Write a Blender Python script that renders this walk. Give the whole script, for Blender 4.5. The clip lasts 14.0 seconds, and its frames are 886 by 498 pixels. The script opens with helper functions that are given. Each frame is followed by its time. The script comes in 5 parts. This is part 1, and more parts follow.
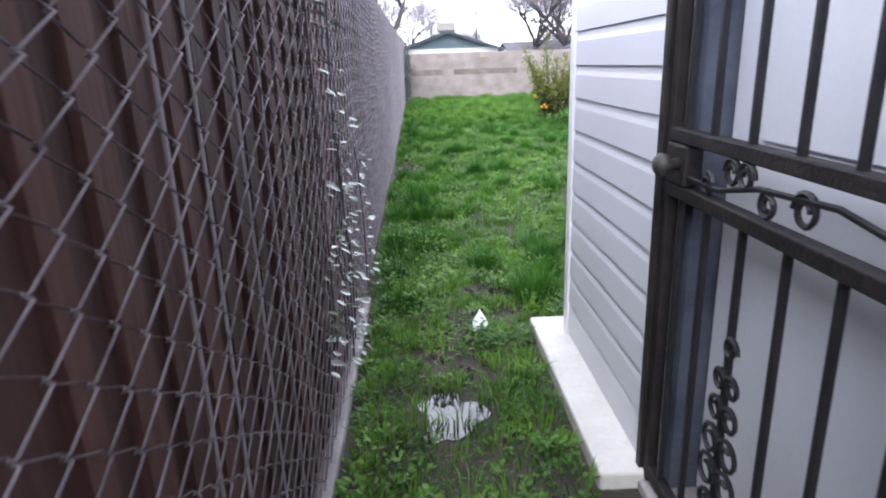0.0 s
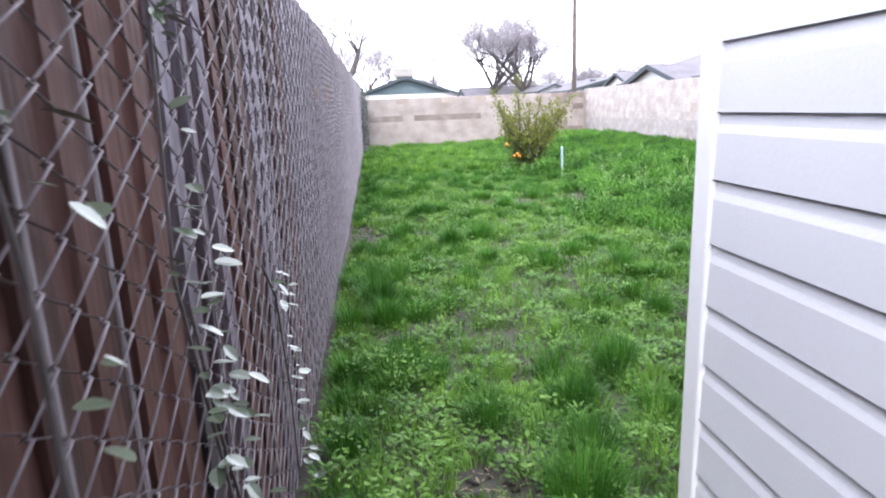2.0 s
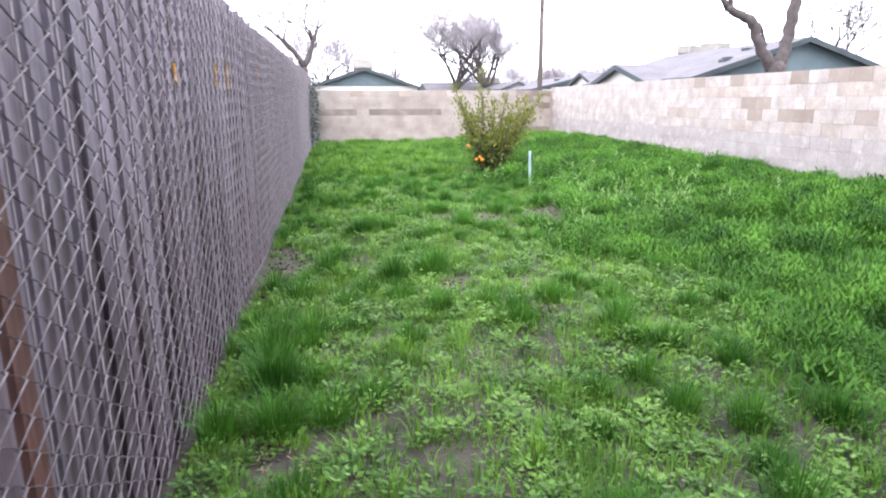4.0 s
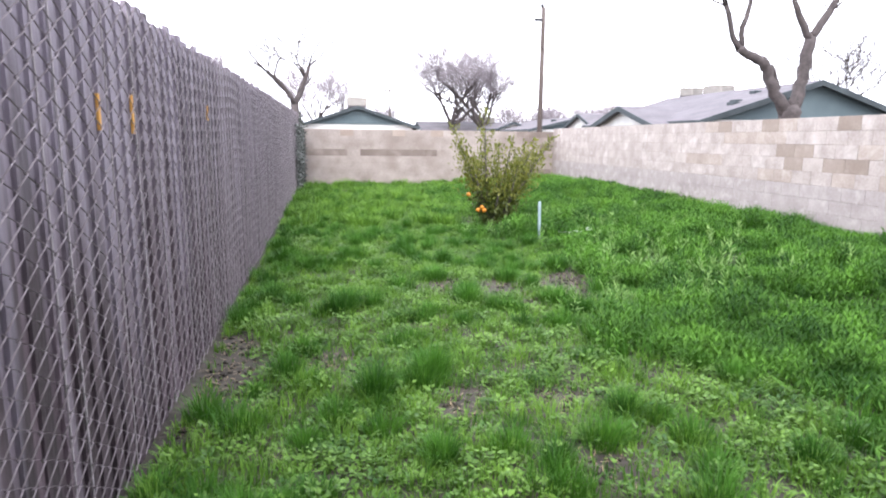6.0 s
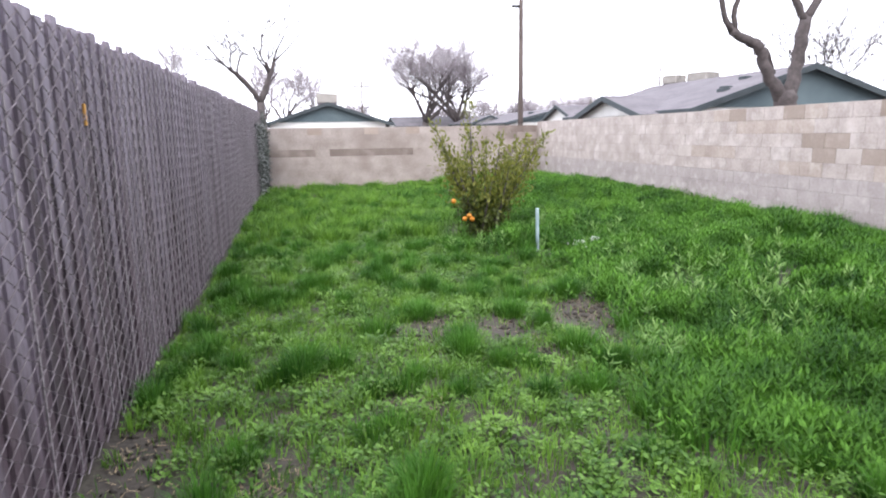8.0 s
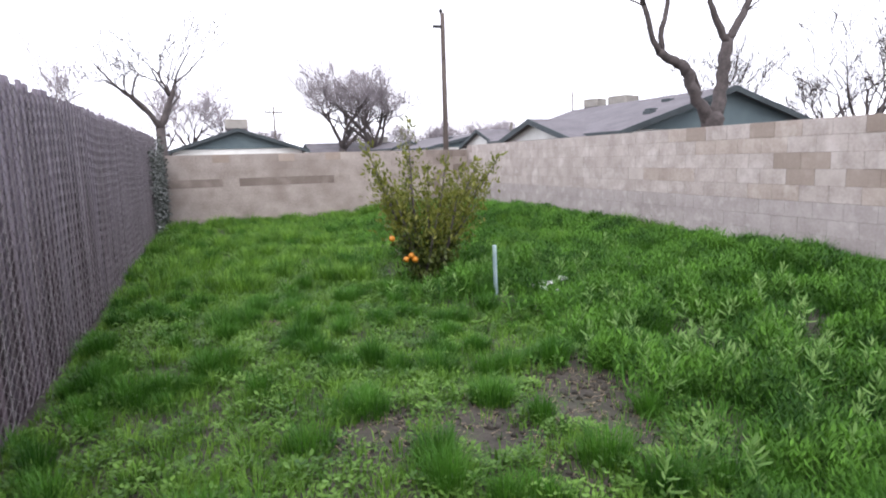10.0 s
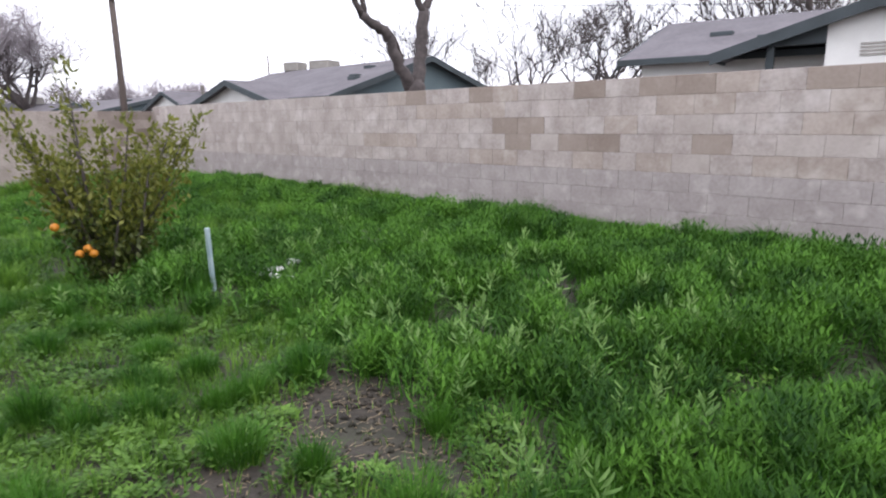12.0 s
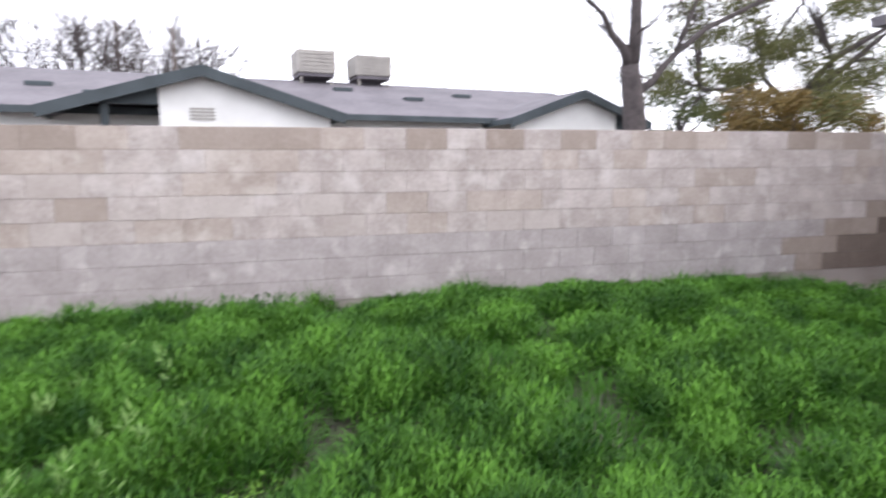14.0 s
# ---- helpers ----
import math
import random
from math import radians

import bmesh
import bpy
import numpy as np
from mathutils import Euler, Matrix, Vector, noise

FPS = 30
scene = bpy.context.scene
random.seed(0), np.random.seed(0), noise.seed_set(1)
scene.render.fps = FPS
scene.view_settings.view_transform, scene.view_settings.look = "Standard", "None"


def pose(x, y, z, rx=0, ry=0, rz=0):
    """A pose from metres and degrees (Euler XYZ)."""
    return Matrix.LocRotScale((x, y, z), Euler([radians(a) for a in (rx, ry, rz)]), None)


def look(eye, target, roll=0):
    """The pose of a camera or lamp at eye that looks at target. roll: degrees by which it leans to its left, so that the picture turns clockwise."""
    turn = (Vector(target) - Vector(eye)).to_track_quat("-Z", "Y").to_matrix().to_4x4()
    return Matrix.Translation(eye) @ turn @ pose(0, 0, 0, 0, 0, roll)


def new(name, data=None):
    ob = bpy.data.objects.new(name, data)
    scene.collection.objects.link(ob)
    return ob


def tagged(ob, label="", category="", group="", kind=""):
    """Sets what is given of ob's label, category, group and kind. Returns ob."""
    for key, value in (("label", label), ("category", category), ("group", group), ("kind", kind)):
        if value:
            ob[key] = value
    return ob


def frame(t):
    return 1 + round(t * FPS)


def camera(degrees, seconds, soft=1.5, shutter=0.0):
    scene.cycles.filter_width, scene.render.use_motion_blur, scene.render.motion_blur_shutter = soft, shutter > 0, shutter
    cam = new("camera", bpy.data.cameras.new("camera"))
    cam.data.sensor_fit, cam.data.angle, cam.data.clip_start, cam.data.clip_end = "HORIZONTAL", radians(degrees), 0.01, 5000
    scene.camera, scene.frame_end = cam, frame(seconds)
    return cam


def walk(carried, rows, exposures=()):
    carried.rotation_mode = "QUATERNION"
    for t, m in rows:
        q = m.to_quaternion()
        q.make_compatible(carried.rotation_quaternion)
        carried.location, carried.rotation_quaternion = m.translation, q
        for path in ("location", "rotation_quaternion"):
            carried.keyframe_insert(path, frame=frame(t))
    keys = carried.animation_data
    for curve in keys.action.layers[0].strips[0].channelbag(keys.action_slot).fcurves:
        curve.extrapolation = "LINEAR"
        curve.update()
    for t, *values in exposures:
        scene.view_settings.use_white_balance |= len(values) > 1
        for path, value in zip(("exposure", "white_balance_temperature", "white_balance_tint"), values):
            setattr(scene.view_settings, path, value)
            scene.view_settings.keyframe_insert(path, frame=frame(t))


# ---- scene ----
cam = camera(71.5, 14.0, soft=2.0, shutter=0.26)
METRES, EYE, TILT, LEAN, TURN = 8.69, 1.35, -1.2, 0.0, -1.9
ROWS = [
    (0.0, 0.0, 0.0, 0.0, -0.5, -15.61, 1.8),
    (0.5, -0.0043, 0.0477, -0.0001, -2.69, -15.3, 0.62),
    (1.0, -0.0053, 0.0903, 0.0004, -3.73, -13.96, 0.3),
    (1.5, -0.001, 0.1298, 0.0019, -0.86, -13.32, -0.86),
    (2.0, -0.0063, 0.1741, 0.0043, -4.36, -11.78, 2.3),
    (4.5, 0.0239, 0.3697, 0.0082, -9.37, -12.32, -0.22),
    (5.0, 0.0209, 0.4124, 0.0151, -12.67, -10.29, 1.65),
    (5.5, 0.0262, 0.4463, 0.0166, -11.28, -8.6, 1.53),
    (6.0, 0.0355, 0.4774, 0.0181, -8.36, -8.89, -0.43),
    (6.5, 0.0382, 0.5186, 0.0192, -9.85, -9.45, -0.71),
    (7.0, 0.0456, 0.5561, 0.0203, -9.84, -9.31, 1.39),
    (7.5, 0.0548, 0.5871, 0.0235, -9.04, -10.96, -0.03),
    (8.0, 0.0506, 0.6217, 0.0261, -10.69, -9.37, 1.1),
    (10.5, 0.0661, 0.7999, 0.0267, -20.49, -6.93, 0.43),
    (11.0, 0.0754, 0.822, 0.0247, -25.43, -9.17, -0.93),
    (11.5, 0.0792, 0.8543, 0.0248, -38.37, -7.01, 3.2),
    (12.0, 0.0889, 0.8774, 0.0222, -45.6, -10.92, 1.67),
    (12.5, 0.105, 0.9018, 0.0239, -53.67, -7.71, 1.18),
    (13.0, 0.1168, 0.926, 0.0234, -66.38, -9.42, 2.22),
    (13.5, 0.1291, 0.9424, 0.024, -84.2, -11.05, 1.69),
    (14.0, 0.1562, 0.9471, 0.0266, -103.25, -7.54, 1.7),
]
EXPOSURES = [(0.0, 0.28, 6000, 10), (0.5, 0.57, 6000, 10), (1.0, 0.64, 6000, 10), (2.0, 0.60, 6150, 10), (5.0, 0.62, 6400, 10), (6.5, 0.20, 6500, 10), (8.0, 0.05, 6500, 10),
             (10.5, -0.52, 6500, 10), (11.0, -0.60, 6500, 10), (11.5, -0.55, 6500, 10), (12.0, -0.62, 6500, 10), (12.5, -0.50, 6500, 10), (13.0, -0.42, 6500, 10), (14.0, -0.14, 6500, 10)]
walk(cam, [(t, pose(0, 0, EYE, TILT, LEAN, TURN) @ pose(METRES * x, METRES * y, METRES * z, 90 + pitch, roll, yaw)) for t, x, y, z, yaw, pitch, roll in ROWS], EXPOSURES)

# ---------------------------------------------------------------- light
world = bpy.data.worlds.new("overcast_sky")
scene.world = world
world.use_nodes = True
wn, wl = world.node_tree.nodes, world.node_tree.links
wn.clear()
sky = wn.new("ShaderNodeTexSky")
sky.sky_type, sky.sun_disc = "NISHITA", False
sky.sun_elevation, sky.sun_rotation = radians(28), radians(200)
sky.dust_density, sky.air_density = 3.0, 1.0
veil = wn.new("ShaderNodeMix")
veil.data_type = "RGBA"
veil.inputs[0].default_value = 0.82
veil.inputs[7].default_value = (26.0, 26.0, 29.0, 1)
bg = wn.new("ShaderNodeBackground")
bg.inputs[1].default_value = 0.14
wo = wn.new("ShaderNodeOutputWorld")
wl.new(sky.outputs[0], veil.inputs[6])
wl.new(veil.outputs[2], bg.inputs[0])
wl.new(bg.outputs[0], wo.inputs[0])
sun = new("sun", bpy.data.lights.new("sun", "SUN"))
sun.data.energy, sun.data.angle, sun.data.color = 1.4, radians(25), (1.0, 0.95, 0.9)
sun.matrix_world = look((0, 0, 30), (6, 20, 8))
scene.view_settings.exposure = 0.0

# ---------------------------------------------------------------- materials
def material(name, a, b, scale=8.0, rough=0.8, metal=0.0, bump=0.0, bump_scale=60.0, island=0.0, objvar=0.0,
             fine=0.35, stretch=(1, 1, 1), spec=0.5, third=None, third_scale=1.5, third_cut=0.55, thin=0.0, coat=0.0, hard=0.0):
    """Two tones mixed by broad and fine noise, with per-piece variation and bump."""
    m = bpy.data.materials.new(name)
    m.use_nodes = True
    n, l = m.node_tree.nodes, m.node_tree.links
    p = n["Principled BSDF"]
    co = n.new("ShaderNodeNewGeometry")
    mp = n.new("ShaderNodeMapping")
    mp.inputs["Scale"].default_value = stretch
    l.new(co.outputs["Position"], mp.inputs[0])
    n1, n2 = n.new("ShaderNodeTexNoise"), n.new("ShaderNodeTexNoise")
    n1.inputs["Scale"].default_value, n2.inputs["Scale"].default_value = scale, bump_scale
    n1.inputs["Detail"].default_value, n2.inputs["Detail"].default_value = 5, 4
    l.new(mp.outputs[0], n1.inputs[0])
    l.new(mp.outputs[0], n2.inputs[0])
    add = n.new("ShaderNodeMath")
    add.operation = "MULTIPLY_ADD"
    add.inputs[1].default_value, add.inputs[2].default_value = fine, 0
    l.new(n2.outputs[0], add.inputs[0])
    s = n.new("ShaderNodeMath")
    s.operation = "MULTIPLY_ADD"
    s.inputs[1].default_value = 1.0
    l.new(n1.outputs[0], s.inputs[0])
    l.new(add.outputs[0], s.inputs[2])
    mr = n.new("ShaderNodeMapRange")
    half = (0.2 + 0.15 * fine) * (1 - hard)
    mr.inputs[1].default_value, mr.inputs[2].default_value = 0.5 + 0.5 * fine - half, 0.5 + 0.5 * fine + half
    l.new(s.outputs[0], mr.inputs[0])
    last = mr.outputs[0]
    if island or objvar:
        src = n.new("ShaderNodeNewGeometry").outputs["Random Per Island"] if island else n.new("ShaderNodeObjectInfo").outputs["Random"]
        k = island or objvar
        mix = n.new("ShaderNodeMix")
        mix.inputs[0].default_value = k
        l.new(last, mix.inputs[2])
        l.new(src, mix.inputs[3])
        last = mix.outputs[0]
    c = n.new("ShaderNodeMix")
    c.data_type = "RGBA"
    c.inputs[6].default_value, c.inputs[7].default_value = (*a, 1), (*b, 1)
    l.new(last, c.inputs[0])
    col = c.outputs[2]
    if third:
        n3 = n.new("ShaderNodeTexNoise")
        n3.inputs["Scale"].default_value, n3.inputs["Detail"].default_value = third_scale, 6
        l.new(co.outputs["Position"], n3.inputs[0])
        r3 = n.new("ShaderNodeMapRange")
        r3.inputs[1].default_value, r3.inputs[2].default_value = third_cut, third_cut + 0.22
        r3.inputs[4].default_value = 0.75
        l.new(n3.outputs[0], r3.inputs[0])
        c3 = n.new("ShaderNodeMix")
        c3.data_type = "RGBA"
        c3.inputs[7].default_value = (*third, 1)
        l.new(r3.outputs[0], c3.inputs[0])
        l.new(col, c3.inputs[6])
        col = c3.outputs[2]
    l.new(col, p.inputs["Base Color"])
    p.inputs["Roughness"].default_value, p.inputs["Metallic"].default_value = rough, metal
    p.inputs["Specular IOR Level"].default_value = spec
    if bump:
        bp = n.new("ShaderNodeBump")
        bp.inputs["Strength"].default_value, bp.inputs["Distance"].default_value = bump, 0.01
        l.new(n2.outputs[0], bp.inputs["Height"])
        l.new(bp.outputs[0], p.inputs["Normal"])
    p.inputs["Coat Weight"].default_value = coat
    p.inputs["Coat Roughness"].default_value = 0.15
    if thin:
        tr, ms = n.new("ShaderNodeBsdfTranslucent"), n.new("ShaderNodeMixShader")
        ms.inputs[0].default_value = thin
        l.new(col, tr.inputs[0])
        l.new(p.outputs[0], ms.inputs[1])
        l.new(tr.outputs[0], ms.inputs[2])
        l.new(ms.outputs[0], n["Material Output"].inputs[0])
    return m


M_SOIL = material("damp_soil", (0.020, 0.017, 0.013), (0.062, 0.052, 0.041), 5, 0.9, bump=1.0, bump_scale=30, fine=0.7, third=(0.024, 0.036, 0.012), third_scale=1.7, third_cut=0.54)
M_GRASS = material("grass_blade", (0.018, 0.080, 0.008), (0.205, 0.385, 0.055), 4.5, 0.55, island=0.38, spec=0.25, thin=0.32, hard=0.45)
M_TUFT = material("tuft_blade", (0.010, 0.058, 0.006), (0.090, 0.240, 0.026), 4.0, 0.55, island=0.38, spec=0.25, thin=0.18, hard=0.35)
M_WEED = material("weed_leaf", (0.012, 0.058, 0.008), (0.160, 0.300, 0.048), 3.6, 0.55, island=0.42, spec=0.25, thin=0.2, hard=0.4)
M_WEED2 = material("tall_weed_leaf", (0.007, 0.042, 0.0055), (0.122, 0.285, 0.034), 2.8, 0.6, island=0.32, spec=0.2, thin=0.2, hard=0.5)
M_BOARD = material("weathered_board", (0.015, 0.0050, 0.0042), (0.112, 0.046, 0.038), 6, 0.7, bump=0.6, bump_scale=45, objvar=0.6, stretch=(1, 1, 0.10), hard=0.25)
M_BOARD_GREY = material("grey_board_light_top", (0.012, 0.0075, 0.010), (0.110, 0.078, 0.096), 9, 0.75, bump=0.6, bump_scale=45, objvar=0.55, stretch=(1, 1, 0.08), hard=0.35)


def lighten_tops(m, grey):
    """Silvery weathered streaks down the boards; the tops' stronger skylight is put into the colour."""
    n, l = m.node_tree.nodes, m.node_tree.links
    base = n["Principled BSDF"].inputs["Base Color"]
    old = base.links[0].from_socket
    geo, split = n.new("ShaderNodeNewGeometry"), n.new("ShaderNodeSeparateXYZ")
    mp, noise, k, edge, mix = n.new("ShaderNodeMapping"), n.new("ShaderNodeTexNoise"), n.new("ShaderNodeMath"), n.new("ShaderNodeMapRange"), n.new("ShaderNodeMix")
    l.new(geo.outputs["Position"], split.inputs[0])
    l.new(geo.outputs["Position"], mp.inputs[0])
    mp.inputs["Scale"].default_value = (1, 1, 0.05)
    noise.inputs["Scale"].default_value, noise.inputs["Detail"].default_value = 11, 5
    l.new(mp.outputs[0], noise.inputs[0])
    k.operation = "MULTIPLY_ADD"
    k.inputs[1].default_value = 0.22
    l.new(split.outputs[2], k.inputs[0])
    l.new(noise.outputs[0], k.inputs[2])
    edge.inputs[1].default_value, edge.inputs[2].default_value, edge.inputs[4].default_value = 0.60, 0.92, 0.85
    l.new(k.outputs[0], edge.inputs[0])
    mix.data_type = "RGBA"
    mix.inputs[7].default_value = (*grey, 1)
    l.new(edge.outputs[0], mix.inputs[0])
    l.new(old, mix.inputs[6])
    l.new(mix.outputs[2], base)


lighten_tops(M_BOARD_GREY, (0.245, 0.215, 0.262))
# pale tone for board edges that catch the light
M_BOARD_EDGE = material("lit_board_edge", (0.20, 0.175, 0.185), (0.34, 0.31, 0.33), 6, 0.8, bump=0.4, bump_scale=45, objvar=0.5, stretch=(1, 1, 0.15))
M_WIRE = material("galvanised_wire", (0.085, 0.068, 0.073), (0.25, 0.218, 0.235), 9, 0.55, metal=0.15)
M_CONC = material("concrete", (0.20, 0.18, 0.18), (0.36, 0.33, 0.32), 5, 0.9, bump=0.4, bump_scale=50)
M_SLAB = material("painted_concrete", (0.50, 0.485, 0.45), (0.70, 0.68, 0.64), 4, 0.75, bump=0.25, bump_scale=40, third=(0.30, 0.28, 0.24), third_scale=3, third_cut=0.62)
M_MORTAR = material("mortar", (0.26, 0.218, 0.20), (0.36, 0.312, 0.29), 2, 0.95, bump=0.4)
M_BLOCK = material("concrete_block", (0.30, 0.255, 0.236), (0.50, 0.440, 0.418), 4.2, 0.92, bump=0.5, bump_scale=30, objvar=0.24, fine=0.6, third=(0.58, 0.53, 0.515), third_scale=5.0, third_cut=0.52, hard=0.2)
M_BLOCK_STAIN = material("brown_stained_block", (0.135, 0.106, 0.094), (0.24, 0.198, 0.178), 3.0, 0.92, bump=0.5, bump_scale=30, objvar=0.4, fine=0.6, third=(0.30, 0.255, 0.232), third_scale=3.0, third_cut=0.55)
M_BLOCK_BACK = material("back_wall_block", (0.235, 0.198, 0.180), (0.40, 0.350, 0.326), 2.6, 0.92, bump=0.5, bump_scale=30, objvar=0.18, fine=0.6, third=(0.215, 0.175, 0.158), third_scale=1.1, third_cut=0.50, hard=0.25)
M_BLOCK_TAN = material("tan_concrete_block", (0.30, 0.246, 0.215), (0.47, 0.402, 0.365), 4.0, 0.92, bump=0.5, bump_scale=30, objvar=0.24, fine=0.6, third=(0.55, 0.495, 0.465), third_scale=5.0, third_cut=0.54, hard=0.15)
M_BLOCK_DARK = material("dark_concrete_block", (0.245, 0.194, 0.165), (0.37, 0.308, 0.272), 3.5, 0.92, bump=0.5, bump_scale=30, objvar=0.4, fine=0.6, third=(0.40, 0.335, 0.295), third_scale=7.0, third_cut=0.58)
M_BLOCK_PALE = material("pale_concrete_block", (0.36, 0.308, 0.285), (0.53, 0.475, 0.45), 3.5, 0.92, bump=0.5, bump_scale=30, objvar=0.4, fine=0.6, third=(0.36, 0.308, 0.285), third_scale=6.0, third_cut=0.52)
M_BLOCK_DAMP = material("damp_stained_block", (0.085, 0.062, 0.050), (0.21, 0.165, 0.14), 4.5, 0.9, bump=0.5, bump_scale=38, objvar=0.5, fine=0.6)
M_BLOCK_GREY = material("grey_concrete_block", (0.28, 0.243, 0.236), (0.44, 0.396, 0.388), 3.6, 0.92, bump=0.5, bump_scale=30, objvar=0.22, fine=0.6, third=(0.56, 0.51, 0.50), third_scale=6.0, third_cut=0.55, hard=0.1)
M_SIDING = material("vinyl_siding", (0.60, 0.60, 0.64), (0.69, 0.69, 0.73), 1.2, 0.42, bump=0.06, bump_scale=120)
M_TRIM = material("white_trim", (0.74, 0.74, 0.76), (0.82, 0.82, 0.84), 3, 0.5)
M_IRON = material("rusty_iron", (0.006, 0.005, 0.0055), (0.032, 0.025, 0.024), 14, 0.6, metal=0.3, bump=0.3, bump_scale=80)
M_BAR = material("black_iron", (0.010, 0.010, 0.013), (0.028, 0.026, 0.030), 14, 0.5, metal=0.3)
M_KNOB = material("dull_steel", (0.05, 0.047, 0.047), (0.12, 0.112, 0.108), 10, 0.6, metal=0.5)
M_DOOR = material("white_door_paint", (0.66, 0.67, 0.71), (0.76, 0.77, 0.81), 2, 0.5)
M_JAMB = material("grey_blue_jamb", (0.05, 0.06, 0.09), (0.13, 0.145, 0.19), 6, 0.7)
M_TEAL = material("teal_siding", (0.085, 0.12, 0.135), (0.12, 0.16, 0.175), 1.5, 0.8)
M_TEALTRIM = material("dark_teal_trim", (0.028, 0.038, 0.043), (0.055, 0.070, 0.078), 2, 0.7)
M_STUCCO = material("white_stucco", (0.66, 0.66, 0.64), (0.78, 0.78, 0.76), 2, 0.85, bump=0.2)
M_SHINGLE = material("roof_shingle", (0.085, 0.078, 0.088), (0.155, 0.143, 0.158), 1.3, 0.9, bump=0.5, bump_scale=12, fine=0.6)
M_PORCH_SHADE = material("shaded_porch", (0.03, 0.025, 0.022), (0.06, 0.05, 0.045), 2, 0.9)
M_COOLER = material("beige_cooler_metal", (0.25, 0.235, 0.215), (0.37, 0.35, 0.32), 3, 0.6)
M_BARK = material("grey_bark", (0.038, 0.032, 0.033), (0.105, 0.088, 0.086), 7, 0.9, bump=0.9, bump_scale=22, fine=0.6)
# twigs of the far trees: distance haze is mixed into this pale colour
M_HAZE_TWIG = material("hazed_twig", (0.25, 0.225, 0.245), (0.40, 0.365, 0.39), 3, 0.9, island=0.4)
M_POLE = material("utility_pole_wood", (0.07, 0.055, 0.05), (0.13, 0.105, 0.095), 3, 0.9, bump=0.4, stretch=(1, 1, 0.1))
M_BUSH = material("bush_leaf", (0.07, 0.095, 0.014), (0.21, 0.215, 0.04), 2.0, 0.5, island=0.6, spec=0.35, thin=0.3)
# darker copy of the bush leaf for its shaded inside; the evergreen shares it
M_BUSHLOW = material("bush_leaf_dark", (0.03, 0.05, 0.010), (0.09, 0.11, 0.02), 2.0, 0.5, island=0.6, spec=0.35)
M_IVY = material("ivy_leaf", (0.04, 0.065, 0.036), (0.12, 0.15, 0.09), 5, 0.3, island=0.6, spec=1.0, coat=0.6)
M_IVYDARK = material("dull_ivy_leaf", (0.05, 0.058, 0.052), (0.16, 0.17, 0.16), 5, 0.55, island=0.6, spec=0.4)
M_OLIVE = material("olive_leaf", (0.06, 0.075, 0.025), (0.17, 0.165, 0.055), 1.0, 0.6, island=0.6, thin=0.25)
M_RUST_LEAF = material("orange_leaf", (0.085, 0.075, 0.022), (0.27, 0.165, 0.040), 1.0, 0.6, island=0.6)
M_STAKE = material("pale_blue_pipe", (0.26, 0.36, 0.40), (0.42, 0.52, 0.55), 12, 0.5)
M_PAPER = material("white_paper", (0.75, 0.76, 0.80), (0.85, 0.86, 0.88), 12, 0.6)
M_FRUIT = material("orange_peel", (0.52, 0.17, 0.015), (0.66, 0.28, 0.03), 8, 0.45, island=0.5)
M_WATER = material("puddle_water", (0.02, 0.018, 0.015), (0.035, 0.03, 0.025), 3, 0.04, spec=1.0, bump=0.05, bump_scale=12)
M_GAP_LIGHT = material("gap_light_orange", (0.50, 0.24, 0.05), (0.62, 0.34, 0.09), 12, 0.7)


# ---------------------------------------------------------------- mesh helpers
class Build:
    """Collects vertices and faces of one mesh."""

    def __init__(self):
        self.v, self.f = [], []

    def add(self, vs, fs):
        o = len(self.v)
        self.v += [tuple(p) for p in vs]
        self.f += [tuple(i + o for i in f) for f in fs]
        return self

    def box(self, x0, y0, z0, x1, y1, z1):
        return self.add([(x0, y0, z0), (x1, y0, z0), (x1, y1, z0), (x0, y1, z0), (x0, y0, z1), (x1, y0, z1), (x1, y1, z1), (x0, y1, z1)],
                        [(0, 3, 2, 1), (4, 5, 6, 7), (0, 1, 5, 4), (1, 2, 6, 5), (2, 3, 7, 6), (3, 0, 4, 7)])

    def prism(self, outline, axis, a, b):
        """A closed outline of 2D points extruded along axis from a to b."""
        def at(p, k):
            return {"x": (k, p[0], p[1]), "y": (p[0], k, p[1]), "z": (p[0], p[1], k)}[axis]
        n = len(outline)
        vs = [at(p, a) for p in outline] + [at(p, b) for p in outline]
        return self.add(vs, [tuple(range(n)), tuple(range(2 * n - 1, n - 1, -1))] + [(i, i + n, (i + 1) % n + n, (i + 1) % n) for i in range(n)])

    def tube(self, pts, radii, sides=6):
        """A tapered tube along points."""
        pts = [Vector(p) for p in pts]
        rings = []
        for i, p in enumerate(pts):
            d = (pts[min(i + 1, len(pts) - 1)] - pts[max(i - 1, 0)]).normalized()
            u = d.orthogonal().normalized() if i == 0 else (u - d * u.dot(d)).normalized()
            w = d.cross(u)
            r = radii[i] if isinstance(radii, (list, tuple)) else radii
            rings.append([p + (u * math.cos(k * math.tau / sides) + w * math.sin(k * math.tau / sides)) * r for k in range(sides)])
        vs = [q for ring in rings for q in ring]
        fs = [(i * sides + k, i * sides + (k + 1) % sides, (i + 1) * sides + (k + 1) % sides, (i + 1) * sides + k) for i in range(len(pts) - 1) for k in range(sides)]
        fs += [] if sides == 3 else [tuple(range(sides - 1, -1, -1)), tuple((len(pts) - 1) * sides + k for k in range(sides))]
        return self.add(vs, fs)

    def mesh(self, name, mat, smooth=False):
        me = bpy.data.meshes.new(name)
        me.from_pydata(self.v, [], self.f)
        me.materials.append(mat)
        if smooth:
            me.shade_smooth()
        me.update()
        return me


